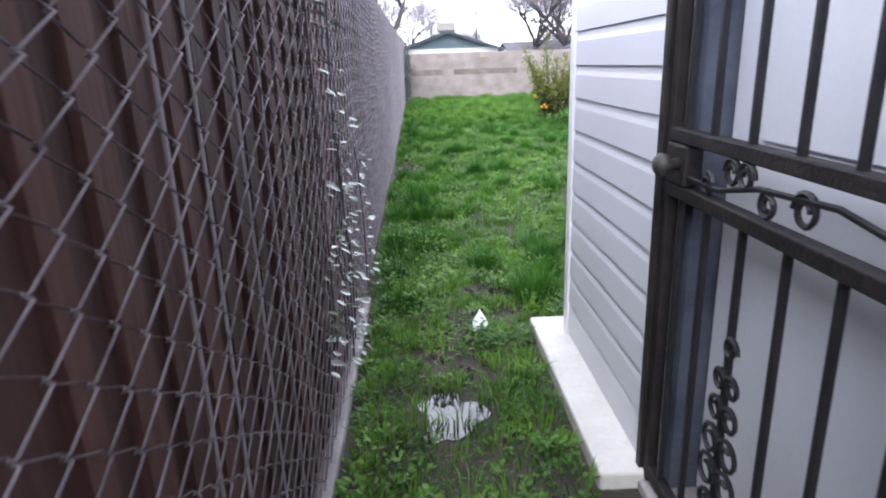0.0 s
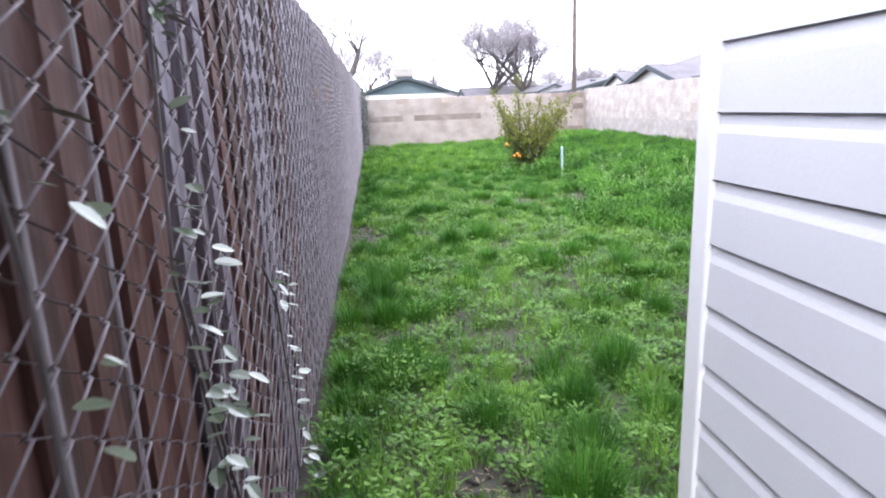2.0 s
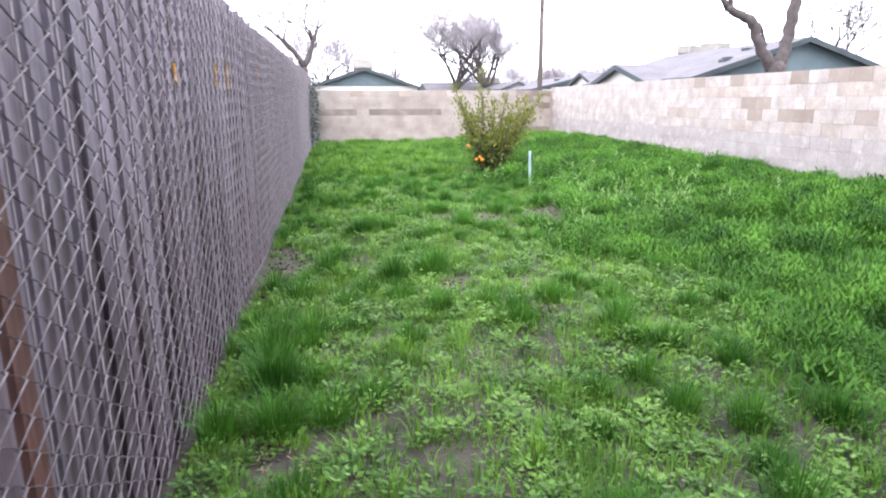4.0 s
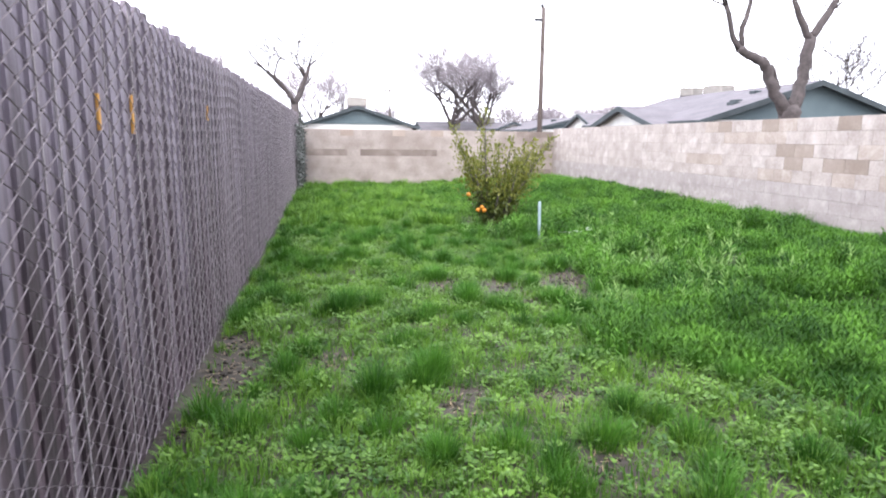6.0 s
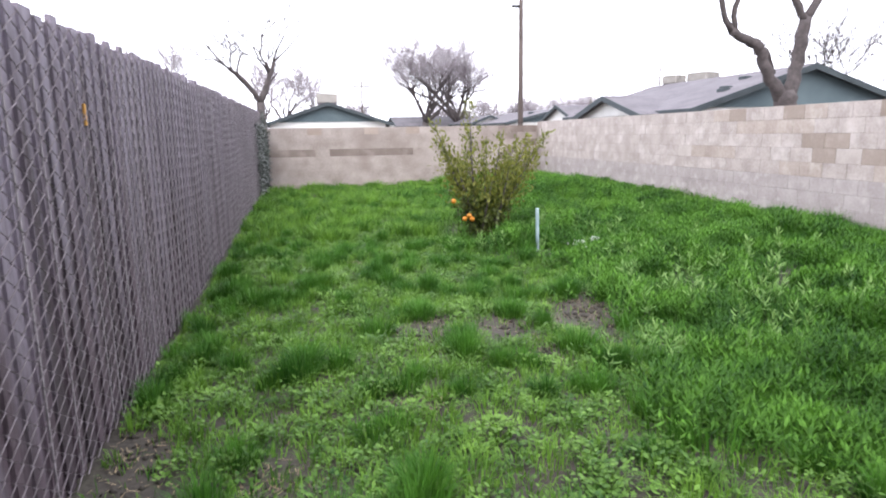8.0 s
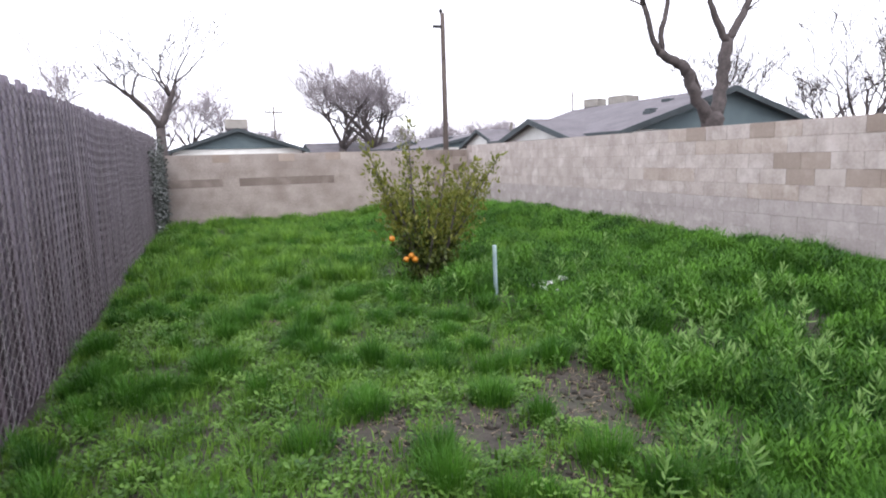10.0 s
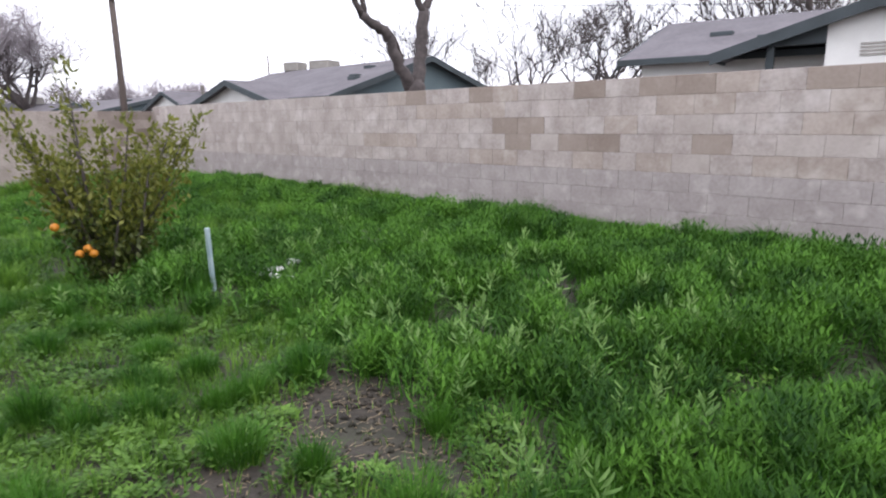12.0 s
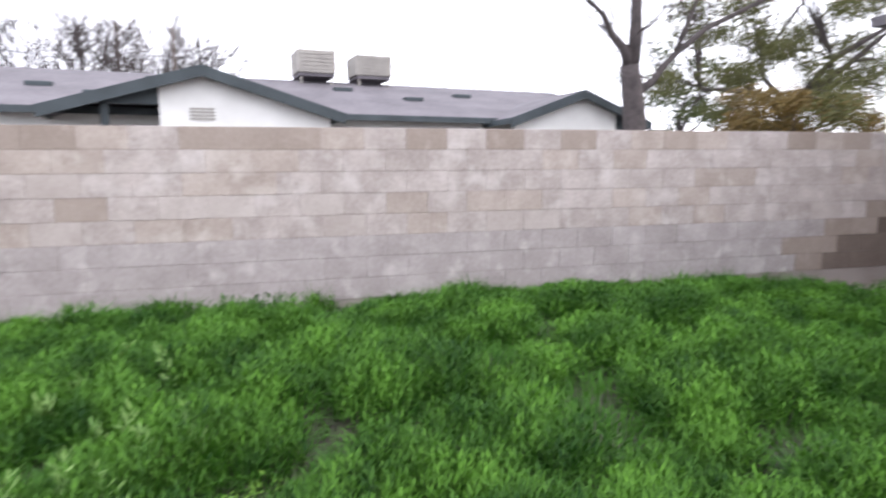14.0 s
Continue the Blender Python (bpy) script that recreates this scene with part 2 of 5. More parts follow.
def bevelled(build, width, segments=2):
    """Rounds the edges of a closed build."""
    bm = bmesh.new()
    vs = [bm.verts.new(p) for p in build.v]
    for f in build.f:
        bm.faces.new([vs[i] for i in f])
    bmesh.ops.recalc_face_normals(bm, faces=bm.faces)
    bmesh.ops.bevel(bm, geom=list(bm.edges), offset=width, segments=segments, affect="EDGES", profile=0.5)
    out = Build()
    bm.verts.index_update()
    out.v = [tuple(v.co) for v in bm.verts]
    out.f = [tuple(v.index for v in f.verts) for f in bm.faces]
    bm.free()
    return out


def part(name, build, mat, parent=None, label="", smooth=False):
    ob = new(name, build.mesh(name, mat, smooth))
    if parent:
        ob.parent = parent
    if label:
        ob["label"] = label
    return ob


def thing(name, label, category, group="", kind="", at=(0, 0, 0)):
    ob = new(name)
    ob.empty_display_size = 0.1
    ob.matrix_world = Matrix.Translation(at)
    return tagged(ob, label, category, group, kind)


def raw_mesh(name, verts, faces_per, mat):
    """A mesh from arrays: verts (n, k, 3) of n pieces, faces_per the faces of one piece."""
    n, k = verts.shape[:2]
    me = bpy.data.meshes.new(name)
    me.vertices.add(n * k)
    me.vertices.foreach_set("co", np.ascontiguousarray(verts.reshape(-1), dtype=np.float32))
    idx = np.concatenate([np.array(f) for f in faces_per])
    sizes = np.array([len(f) for f in faces_per])
    loops = (idx[None, :] + (np.arange(n) * k)[:, None]).reshape(-1)
    me.loops.add(len(loops))
    me.loops.foreach_set("vertex_index", loops.astype(np.int32))
    me.polygons.add(n * len(sizes))
    totals = np.tile(sizes, n)
    me.polygons.foreach_set("loop_start", (np.cumsum(totals) - totals).astype(np.int32))
    me.materials.append(mat)
    me.update(calc_edges=True)
    return me


rng = np.random.default_rng(7)


def smooth(a, b, x):
    t = np.clip((x - a) / (b - a), 0, 1)
    return t * t * (3 - 2 * t)


def ground_z(x, y):
    """Height of the ground: a faint rise along the yard and a weedy bank towards the block wall."""
    x, y = np.asarray(x, float), np.asarray(y, float)
    z = 0.007 * np.clip(y, -5, 25) + 0.22 * smooth(2.6, 6.0, x) * smooth(1.5, 5.0, y)
    wob = 0.02 * np.sin(1.7 * x + 0.6 * y) + 0.018 * np.sin(2.3 * y - 1.1 * x + 1) + 0.012 * np.sin(4.1 * x + 3.3 * y)
    return z + wob * smooth(-0.3, 0.6, x) * smooth(2.4, 4.5, y)


def gz(x, y):
    return float(ground_z(x, y))


# ---------------------------------------------------------------- ground
def build_ground():
    xs = [-600, -200, -80, -30, -10, -5, -2, -1] + [-0.6 + 0.15 * i for i in range(52)] + [8, 12, 20, 40, 90, 200, 600]
    ys = [-600, -200, -80, -30, -10, -5, -2] + [-1 + 0.2 * i for i in range(116)] + [23, 26, 32, 45, 80, 160, 600]
    X, Y = np.meshgrid(xs, ys, indexing="ij")
    Z = ground_z(X, Y)
    b = Build()
    b.v = list(zip(X.ravel().tolist(), Y.ravel().tolist(), Z.ravel().tolist()))
    n = len(ys)
    b.f = [(i * n + j, (i + 1) * n + j, (i + 1) * n + j + 1, i * n + j + 1) for i in range(len(xs) - 1) for j in range(n - 1)]
    ob = part("ground", b, M_SOIL, smooth=True)
    tagged(ob, "damp brown soil of the back yard under grass", "ground", kind="structure")


build_ground()
FENCE_X, FENCE_TOP = -0.355, 1.92
WALL_X, WALL_TOP = 6.70, 1.76
BACK_Y, BACK_TOP = 21.1, 1.67
HOUSE_X, HOUSE_Y = 0.69, 2.755

# ---------------------------------------------------------------- block walls (courses are added last)
COURSE, BLOCK = 0.176, 0.35


def block_core(name, x0, y0, x1, y1, top, label):
    b = Build().box(x0, y0, -0.3, x1, y1, top - 0.004)
    return tagged(part(name, b, M_MORTAR), label, "wall", kind="structure")


wall_east = block_core("wall_east", WALL_X + 0.002, -4.0, WALL_X + 0.16, BACK_Y, WALL_TOP, "tan concrete block garden wall with flush joints")
wall_north = block_core("wall_north", FENCE_X - 0.6, BACK_Y + 0.002, WALL_X + 0.16, BACK_Y + 0.16, BACK_TOP, "stained tan concrete block wall closing the yard")


# ---------------------------------------------------------------- fence
fence = thing("wall_west", "weathered brown board fence faced with chain link", "fence", kind="structure")
FENCE_Y0, FENCE_Y1 = -2.0, BACK_Y


LINK_W, LINK_H = 0.0655, 0.0415  # half width and half height of a diamond


def build_fence():
    pitch = LINK_W
    variants, grey_boards = [], []
    for k in range(6):
        r = random.Random(k)
        w = 0.0720 - 0.002 * r.random() if k < 5 else 0.049
        b = Build()
        n = 5
        for i in range(n + 1):
            z = -0.02 + (FENCE_TOP + 0.02) * i / n
            bow = 0.003 * r.uniform(-1, 1)
            b.v += [(bow, 0, z), (bow, w, z), (bow - 0.022, w, z), (bow - 0.022, 0, z)]
        for i in range(n):
            for j in range(4):
                b.f.append((i * 4 + j, i * 4 + (j + 1) % 4, i * 4 + 4 + (j + 1) % 4, i * 4 + 4 + j))
        b.f.append((n * 4, n * 4 + 1, n * 4 + 2, n * 4 + 3))
        variants.append(b.mesh("board", M_BOARD))
        grey_boards.append(b.mesh("board", M_BOARD_GREY))
    r = random.Random(5)
    y, k = FENCE_Y0 - LINK_W / 2, 0
    while y < FENCE_Y1 - 0.1:
        # boards past about y 3.4 take the grey tone with paler tops
        kind = grey_boards if y + r.uniform(-1.2, 1.2) > 3.4 else variants
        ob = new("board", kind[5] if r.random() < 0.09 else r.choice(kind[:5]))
        ob.parent = fence
        ob.matrix_local = pose(FENCE_X - 0.020 - 0.013 * (k % 2) - 0.002 * r.random(), y, gz(-0.4, y) + r.uniform(-0.045, 0.018), 0.06 * r.uniform(-1, 1), 0, 1.2 * r.uniform(-1, 1))
        y += pitch
        k += 1
    # narrow pale strips standing proud between the boards, painted as lit edges and skylit gaps
    strips = [bevelled(Build().box(0, 0, 0.02, 0.006, w, FENCE_TOP - cut), 0.002, 1).mesh("board_edge", M_BOARD_EDGE) for w, cut in ((0.008, 0.03), (0.011, 0.10), (0.006, 0.22))]
    y = 0.93
    while y < FENCE_Y1 - 0.6:
        ob = new("board_edge", r.choice(strips))
        ob.parent = fence
        ob.matrix_local = pose(FENCE_X - 0.019, y, gz(-0.4, y) + r.uniform(-0.02, 0.01), 0.5 * r.uniform(-1, 1), 0, 0)
        y += LINK_W * r.choice((2, 3, 4, 5, 7))
    # far side: rails and posts
    b = Build()
    for z in (0.3, 1.05, 1.7):
        b.box(FENCE_X - 0.11, FENCE_Y0, z, FENCE_X - 0.072, FENCE_Y1, z + 0.085)
    part("fence_rail", b, M_BOARD, fence)
    for i in range(11):
        yy = FENCE_Y0 + 0.3 + i * 2.3
        part("line_post", Build().tube([(FENCE_X - 0.09, yy, -0.1), (FENCE_X - 0.09, yy, FENCE_TOP - 0.05)], 0.022, 8), M_WIRE, fence, smooth=True)
    # kerb under the fence
    b = Build()
    b.box(FENCE_X - 0.12, FENCE_Y0, -0.1, FENCE_X + 0.035, 3.4, 0.055)
    part("kerb", bevelled(b, 0.012), M_CONC, fence, "grey concrete strip")


def build_chain_link():
    hw, hh, r = LINK_W, LINK_H, 0.0032
    cols = int((FENCE_Y1 - FENCE_Y0) / hw)
    rows = int((FENCE_TOP - 0.02) / hh)
    ii = np.repeat(np.arange(rows + 1), 2)[1:-1]
    front = np.tile([1, 1, -1, -1], rows)[: 2 * rows]
    sec = np.array([(math.cos(a), math.sin(a)) for a in (0.3, 0.3 + math.tau / 3, 0.3 + 2 * math.tau / 3)])
    allv = np.zeros((cols, 2 * rows, 3, 3))
    for c in range(cols):
        side = (ii + c) % 2
        y = FENCE_Y0 + (c + side) * hw - hw * 0.5
        z = 0.03 + ii * hh + 0.007 * y + 0.018 * np.sin(2.1 * y) + 0.008 * np.sin(5.3 * y + 1)
        x = FENCE_X - 0.001 + 0.005 * front * (1 if c % 2 == 0 else -1) + 0.005 * np.sin(0.9 * y + 1.3 * z)
        z = z + 0.004 * np.tile([1, -1], rows)
        for k in range(3):
            allv[c, :, k, 0] = x + sec[k, 0] * r
            allv[c, :, k, 1] = y + sec[k, 1] * r
            allv[c, :, k, 2] = z
    quads = []
    for i in range(2 * rows - 1):
        for k in range(3):
            quads.append((i * 3 + k, i * 3 + (k + 1) % 3, i * 3 + 3 + (k + 1) % 3, i * 3 + 3 + k))
    ob = new("chain_link", raw_mesh("chain_link", allv.reshape(cols, -1, 3), quads, M_WIRE))
    ob.parent = fence
    tagged(ob, "galvanised chain link mesh", kind="stuff")


build_fence()
build_chain_link()


# ---------------------------------------------------------------- near house
house = thing("house", "white vinyl sided house corner with an iron security door", "house")
SID_TOP, LAP = 2.55, 0.135


def lap_wall(name, length, along):
    """Dutch lap siding strips, each one a part."""
    for i in range(20):
        z = 0.110 + LAP * i
        if z > SID_TOP - LAP:
            break
        outline = [(0.0, z), (0.022, z), (0.0195, z + LAP * 0.70), (0.0155, z + LAP * 0.82), (0.013, z + LAP * 0.995), (0.0, z + LAP * 0.995)]
        b = Build()
        if along == "y":
            b.prism([(HOUSE_X - p[0] + 0.012, p[1]) for p in outline], "y", *length)
        else:
            b.prism([(HOUSE_Y + p[0] - 0.012, p[1]) for p in outline], "x", *length)
        part("siding_board", b, M_SIDING, house)


DOOR_Y0, DOOR_Y1 = 0.72, 1.70
b = Build()
b.box(HOUSE_X + 0.014, DOOR_Y1, 0.0, 5.6, HOUSE_Y - 0.014, 2.6)
b.box(HOUSE_X + 0.014, -5.0, 0.0, 5.6, DOOR_Y0, 2.6)
b.box(HOUSE_X + 0.20, DOOR_Y0, 0.0, 5.6, DOOR_Y1, 2.6)
b.box(HOUSE_X + 0.014, DOOR_Y0, 2.12, HOUSE_X + 0.20, DOOR_Y1, 2.6)
part("wall", b, M_STUCCO, house)
lap_wall("siding", (DOOR_Y1 + 0.03, HOUSE_Y - 0.03), "y")
lap_wall("siding", (HOUSE_X + 0.03, 5.6), "x")
part("starter_strip", bevelled(Build().box(HOUSE_X - 0.004, DOOR_Y1 + 0.05, 0.07, HOUSE_X + 0.014, HOUSE_Y - 0.046, 0.108), 0.003), M_SIDING, house)
part("corner_post", bevelled(Build().box(HOUSE_X - 0.018, HOUSE_Y - 0.045, 0.07, HOUSE_X + 0.045, HOUSE_Y + 0.018, SID_TOP), 0.004), M_TRIM, house, "white corner trim")
part("channel_trim", bevelled(Build().box(HOUSE_X - 0.012, DOOR_Y1 + 0.012, 0.07, HOUSE_X + 0.012, DOOR_Y1 + 0.045, SID_TOP), 0.003), M_TRIM, house, "white channel beside the door")
b = Build().prism([(-5.4, 2.6), (HOUSE_Y + 0.4, 2.6), (HOUSE_Y + 0.4, 2.68), (-1.2, 3.9), (-5.4, 2.68)], "x", HOUSE_X - 0.25, 6.0)
part("roof", b, M_SHINGLE, house)
slab = bevelled(Build().box(HOUSE_X - 0.155, 1.66, -0.1, HOUSE_X + 0.1, 2.94, 0.075), 0.012)
tagged(part("concrete_ledge", slab, M_SLAB), "white painted concrete ledge along the siding", "ledge", kind="structure")

# ---------------------------------------------------------------- far houses
def gable_roof(h, p0, p1, half, eave, ridge, over=0.35, mat=M_SHINGLE, name="roof"):
    """A gabled roof from p0 to p1 (ends of the ridge, x y), with slopes falling half to each side."""
    d = (Vector((p1[0], p1[1], 0)) - Vector((p0[0], p0[1], 0))).normalized()
    s = Vector((d.y, -d.x, 0))
    slope = (ridge - eave) / half
    a, c = Vector((p0[0], p0[1], 0)) - d * over, Vector((p1[0], p1[1], 0)) + d * over
    for sign in (1, -1):
        out = s * sign * (half + over)
        b = Build()
        th = Vector((0, 0, 0.07))
        e = Vector((0, 0, ridge)), Vector((0, 0, eave - slope * over))
        vs = [a + e[0], c + e[0], c + out + e[1], a + out + e[1]]
        b.add(vs + [v + th for v in vs], [(0, 1, 2, 3), (7, 6, 5, 4), (0, 4, 5, 1), (1, 5, 6, 2), (2, 6, 7, 3), (3, 7, 4, 0)])
        part(name, b, mat, h)
        # fascia along eave and rakes
        f = Build()
        for q0, q1 in ((vs[3], vs[2]), (vs[0], vs[3]), (vs[1], vs[2])):
            n = (q1 - q0).cross(Vector((0, 0, 1))).normalized() * 0.02
            z0, z1 = Vector((0, 0, -0.10 if q0.z != q1.z else -0.035)), Vector((0, 0, 0.072))
            f.add([q0 - n + z0, q0 + n + z0, q1 + n + z0, q1 - n + z0, q0 - n + z1, q0 + n + z1, q1 + n + z1, q1 - n + z1],
                  [(0, 3, 2, 1), (4, 5, 6, 7), (0, 1, 5, 4), (1, 2, 6, 5), (2, 3, 7, 6), (3, 0, 4, 7)])
        part("fascia", f, M_TEALTRIM, h)


def gable_body(h, p0, p1, half, eave, ridge, wall_mat, gable_mat, wall_top=None):
    """Walls below the eaves and the triangles in the gables."""
    d = (Vector((p1[0], p1[1], 0)) - Vector((p0[0], p0[1], 0))).normalized()
    s = Vector((d.y, -d.x, 0)) * half
    A, C = Vector((p0[0], p0[1], 0)), Vector((p1[0], p1[1], 0))
    top = wall_top or eave
    lo = [A - s, A + s, C + s, C - s]
    b = Build().add(lo + [p + Vector((0, 0, top)) for p in lo], [(0, 1, 5, 4), (1, 2, 6, 5), (2, 3, 7, 6), (3, 0, 4, 7), (4, 5, 6, 7)])
    part("wall", b, wall_mat, h)
    up = Vector((0, 0, 1))
    k = 1 - (top - eave) / (ridge - eave) if top > eave else 1
    for P in (A, C):
        w = d * 0.05
        tri = [P - s * k + up * top, P + s * k + up * top, P + up * (ridge - 0.02)]
        b = Build().add([q - w for q in tri] + [q + w for q in tri], [(0, 1, 2), (5, 4, 3), (0, 3, 4, 1), (1, 4, 5, 2), (2, 5, 3, 0)])
        part("gable", b, gable_mat, h)


def cooler(x, y, z, w=0.85, hgt=0.5, turn=0):
    """Evaporative roof cooler: a box with louvred sides on legs."""
    c = thing("roof_cooler", "beige metal evaporative cooler on a shingle roof", "cooler", group="roof coolers")
    c.matrix_world = pose(x, y, z, 0, 0, turn)
    part("body", bevelled(Build().box(-w / 2, -w / 2, 0.12, w / 2, w / 2, 0.12 + hgt), 0.03), M_COOLER, c)
    part("base_tray", bevelled(Build().box(-w / 2 + 0.03, -w / 2 + 0.03, 0.05, w / 2 - 0.03, w / 2 - 0.03, 0.12), 0.01), M_SHINGLE, c)
    for sx in (-1, 1):
        for sy in (-1, 1):
            part("leg", Build().box(sx * w * 0.4 - 0.02, sy * w * 0.4 - 0.02, -0.3, sx * w * 0.4 + 0.02, sy * w * 0.4 + 0.02, 0.06), M_COOLER, c)
    for k in range(5):
        zz = 0.2 + k * hgt * 0.16
        part("louvre", Build().box(-w / 2 - 0.012, -w * 0.4, zz, -w / 2 + 0.002, w * 0.4, zz + 0.035), M_COOLER, c)
        part("louvre", Build().box(-w * 0.4, -w / 2 - 0.012, zz, w * 0.4, -w / 2 + 0.002, zz + 0.035), M_COOLER, c)
    return c


# behind the back wall
h1 = thing("neighbour_house", "low house with a teal gable above a white wall", "house")
gable_body(h1, (1.97, 38.8), (1.97, 50), 3.0, 2.15, 3.12, M_STUCCO, M_TEAL, wall_top=2.2)
gable_roof(h1, (1.97, 38.8), (1.97, 50), 3.0, 2.15, 3.12)
cooler(2.05, 42.0, 3.2, 1.15, 0.5)
# teal gable house past the side wall
h2 = thing("neighbour_house", "grey roofed house with a teal gable and roof coolers", "house")
gable_body(h2, (14.95, 21.1), (14.95, 29.0), 3.6, 2.10, 3.23, M_STUCCO, M_TEAL)
gable_roof(h2, (14.95, 21.1), (14.95, 29.0), 3.6, 2.10, 3.23, mat=M_SHINGLE)
gable_body(h2, (10.65, 24.6), (14.9, 24.6), 2.1, 1.98, 2.56, M_STUCCO, M_STUCCO)
gable_roof(h2, (10.65, 24.6), (14.9, 24.6), 2.1, 1.98, 2.56, mat=M_SHINGLE)
for x, y in ((13.0, 22.0), (12.7, 21.7), (14.1, 22.6)):
    z = 3.30 - 0.314 * (14.95 - x)
    part("roof_vent", bevelled(Build().box(x - 0.12, y - 0.16, z - 0.04, x + 0.12, y + 0.16, z + 0.06), 0.015), M_TEALTRIM, h2)
cooler(15.7, 27.0, 3.16, 0.85, 0.36, 20)
cooler(15.3, 28.3, 3.20, 0.66, 0.32, 20)
h3 = thing("neighbour_house", "distant low house with a grey shingle roof", "house")
gable_body(h3, (16.9, 43.0), (16.9, 54), 3.6, 2.15, 2.98, M_STUCCO, M_TEAL)
gable_roof(h3, (16.9, 43.0), (16.9, 54), 3.6, 2.15, 2.98)
part("roof_vent", bevelled(Build().box(15.4, 45.0, 2.55, 15.7, 45.3, 2.85), 0.015), M_TEALTRIM, h3)
h5 = thing("neighbour_house", "small white walled house with a grey shingle roof and flue", "house")
gable_body(h5, (14.85, 38.5), (19.5, 38.5), 2.2, 2.15, 2.92, M_STUCCO, M_STUCCO)
gable_roof(h5, (14.85, 38.5), (19.5, 38.5), 2.2, 2.15, 2.92)
part("flue_pipe", Build().tube([(16.5, 38.2, 2.8), (16.5, 38.2, 3.25), (16.5, 38.2, 3.32)], [0.09, 0.09, 0.14], 8), M_COOLER, h5, smooth=True)
h6 = thing("neighbour_house", "distant pale house with a low porch gable", "house")
gable_body(h6, (14.1, 50.0), (14.1, 58.0), 1.0, 2.35, 2.74, M_STUCCO, M_STUCCO)
gable_roof(h6, (14.1, 50.0), (14.1, 58.0), 1.0, 2.35, 2.74)
gable_body(h6, (8.6, 61.0), (16.5, 61.0), 3.2, 2.2, 3.0, M_STUCCO, M_STUCCO)
gable_roof(h6, (8.6, 61.0), (16.5, 61.0), 3.2, 2.2, 3.0)
cooler(14.8, 60.0, 2.85, 0.9, 0.5, 0)
# white gable house past the side wall
h4 = thing("neighbour_house", "white house with grey shingle roof, teal fascia and open porch", "house")
H4 = pose(15.2, 13.4, 0, 0, 0, 8.4)
h4.matrix_world = H4
gable_body(h4, (0, -12.2), (0, -0.1), 3.0, 2.45, 3.36, M_STUCCO, M_STUCCO)
gable_roof(h4, (0, -12.2), (0, -0.1), 3.0, 2.45, 3.36)


def porch_gable(h, yc, half, z_eave, z_ridge, x0, opening):
    """A cross gable over a porch: a solid white part and a dark recess with a post."""
    y0, y1 = yc - half, yc + half
    o0, o1 = opening
    tri = [(y0 + 0.02, z_eave + 0.02), (y1 - 0.02, z_eave + 0.02), (yc, z_ridge - 0.03)]
    k = (z_ridge - z_eave) / half
    solid = [(y0, 0), (o0, 0), (o0, z_ridge - abs(o0 - yc) * k - 0.05), (yc, z_ridge - 0.03), (y0, z_eave)] if o0 > yc else [(o1, 0), (y1, 0), (y1, z_eave), (yc, z_ridge - 0.03), (o1, z_ridge - abs(o1 - yc) * k - 0.05)]
    part("wall", Build().prism(solid, "x", x0, x0 + 0.15), M_STUCCO, h)
    top = 2.42 if half > 1.7 else 2.36
    over = [(o0, top), (o1, top), (o1, max(top + 0.01, z_ridge - abs(o1 - yc) * k - 0.05)), (o0, max(top + 0.02, z_ridge - abs(o0 - yc) * k - 0.05))]
    part("porch_beam", Build().prism(over, "x", x0 + 0.002, x0 + 0.15), M_TEALTRIM, h)
    # the shade inside the porch is painted as this wall's dark colour
    part("porch_wall", Build().box(x0 + 1.6, o0 - 0.3, 0, x0 + 1.7, o1 + 0.3, 2.6), M_PORCH_SHADE, h, "porch back wall coloured dark for the shade")
    part("porch_post", bevelled(Build().box(x0, (o0 + o1) / 2 + 0.12, 0, x0 + 0.11, (o0 + o1) / 2 + 0.23, top), 0.01), M_TEALTRIM, h)
    gable_roof(h, (x0, yc), (0.2, yc), half, z_eave, z_ridge, over=0.2)


porch_gable(h4, -3.66, 1.95, 2.34, 2.93, -3.98, (-3.05, -1.95))
porch_gable(h4, -10.6, 1.45, 2.36, 2.87, -3.91, (-12.1, -11.5))
vent = Build()
for i in range(4):
    vent.box(-4.0, -3.82, 2.21 + 0.05 * i, -3.975, -3.47, 2.235 + 0.05 * i)
part("gable_vent", vent, M_COOLER, h4)
for x, y in ((-1.7, -1.2), (-2.3, -2.1), (-1.0, -6.6), (-1.8, -7.9), (-1.2, -9.3), (-0.7, -3.0)):
    z = 3.43 - 0.3033 * abs(x)
    part("roof_vent", bevelled(Build().box(x - 0.12, y - 0.2, z - 0.04, x + 0.12, y + 0.2, z + 0.05), 0.015), M_TEALTRIM, h4)
for y, hh in ((-6.2, 0.5), (-7.5, 0.46)):
    p = H4 @ Vector((0, y, 3.43))
    cooler(p.x, p.y, p.z, 0.85, hh, 8.4)
part("roof_pipe", Build().tube([(0.1, -9.5, 3.3), (0.1, -9.5, 3.75)], 0.03, 6), M_COOLER, h4)

# ---------------------------------------------------------------- security door
door = tagged(thing("door_1", "", ""), "black iron security door over a white door", "door", kind="structure")


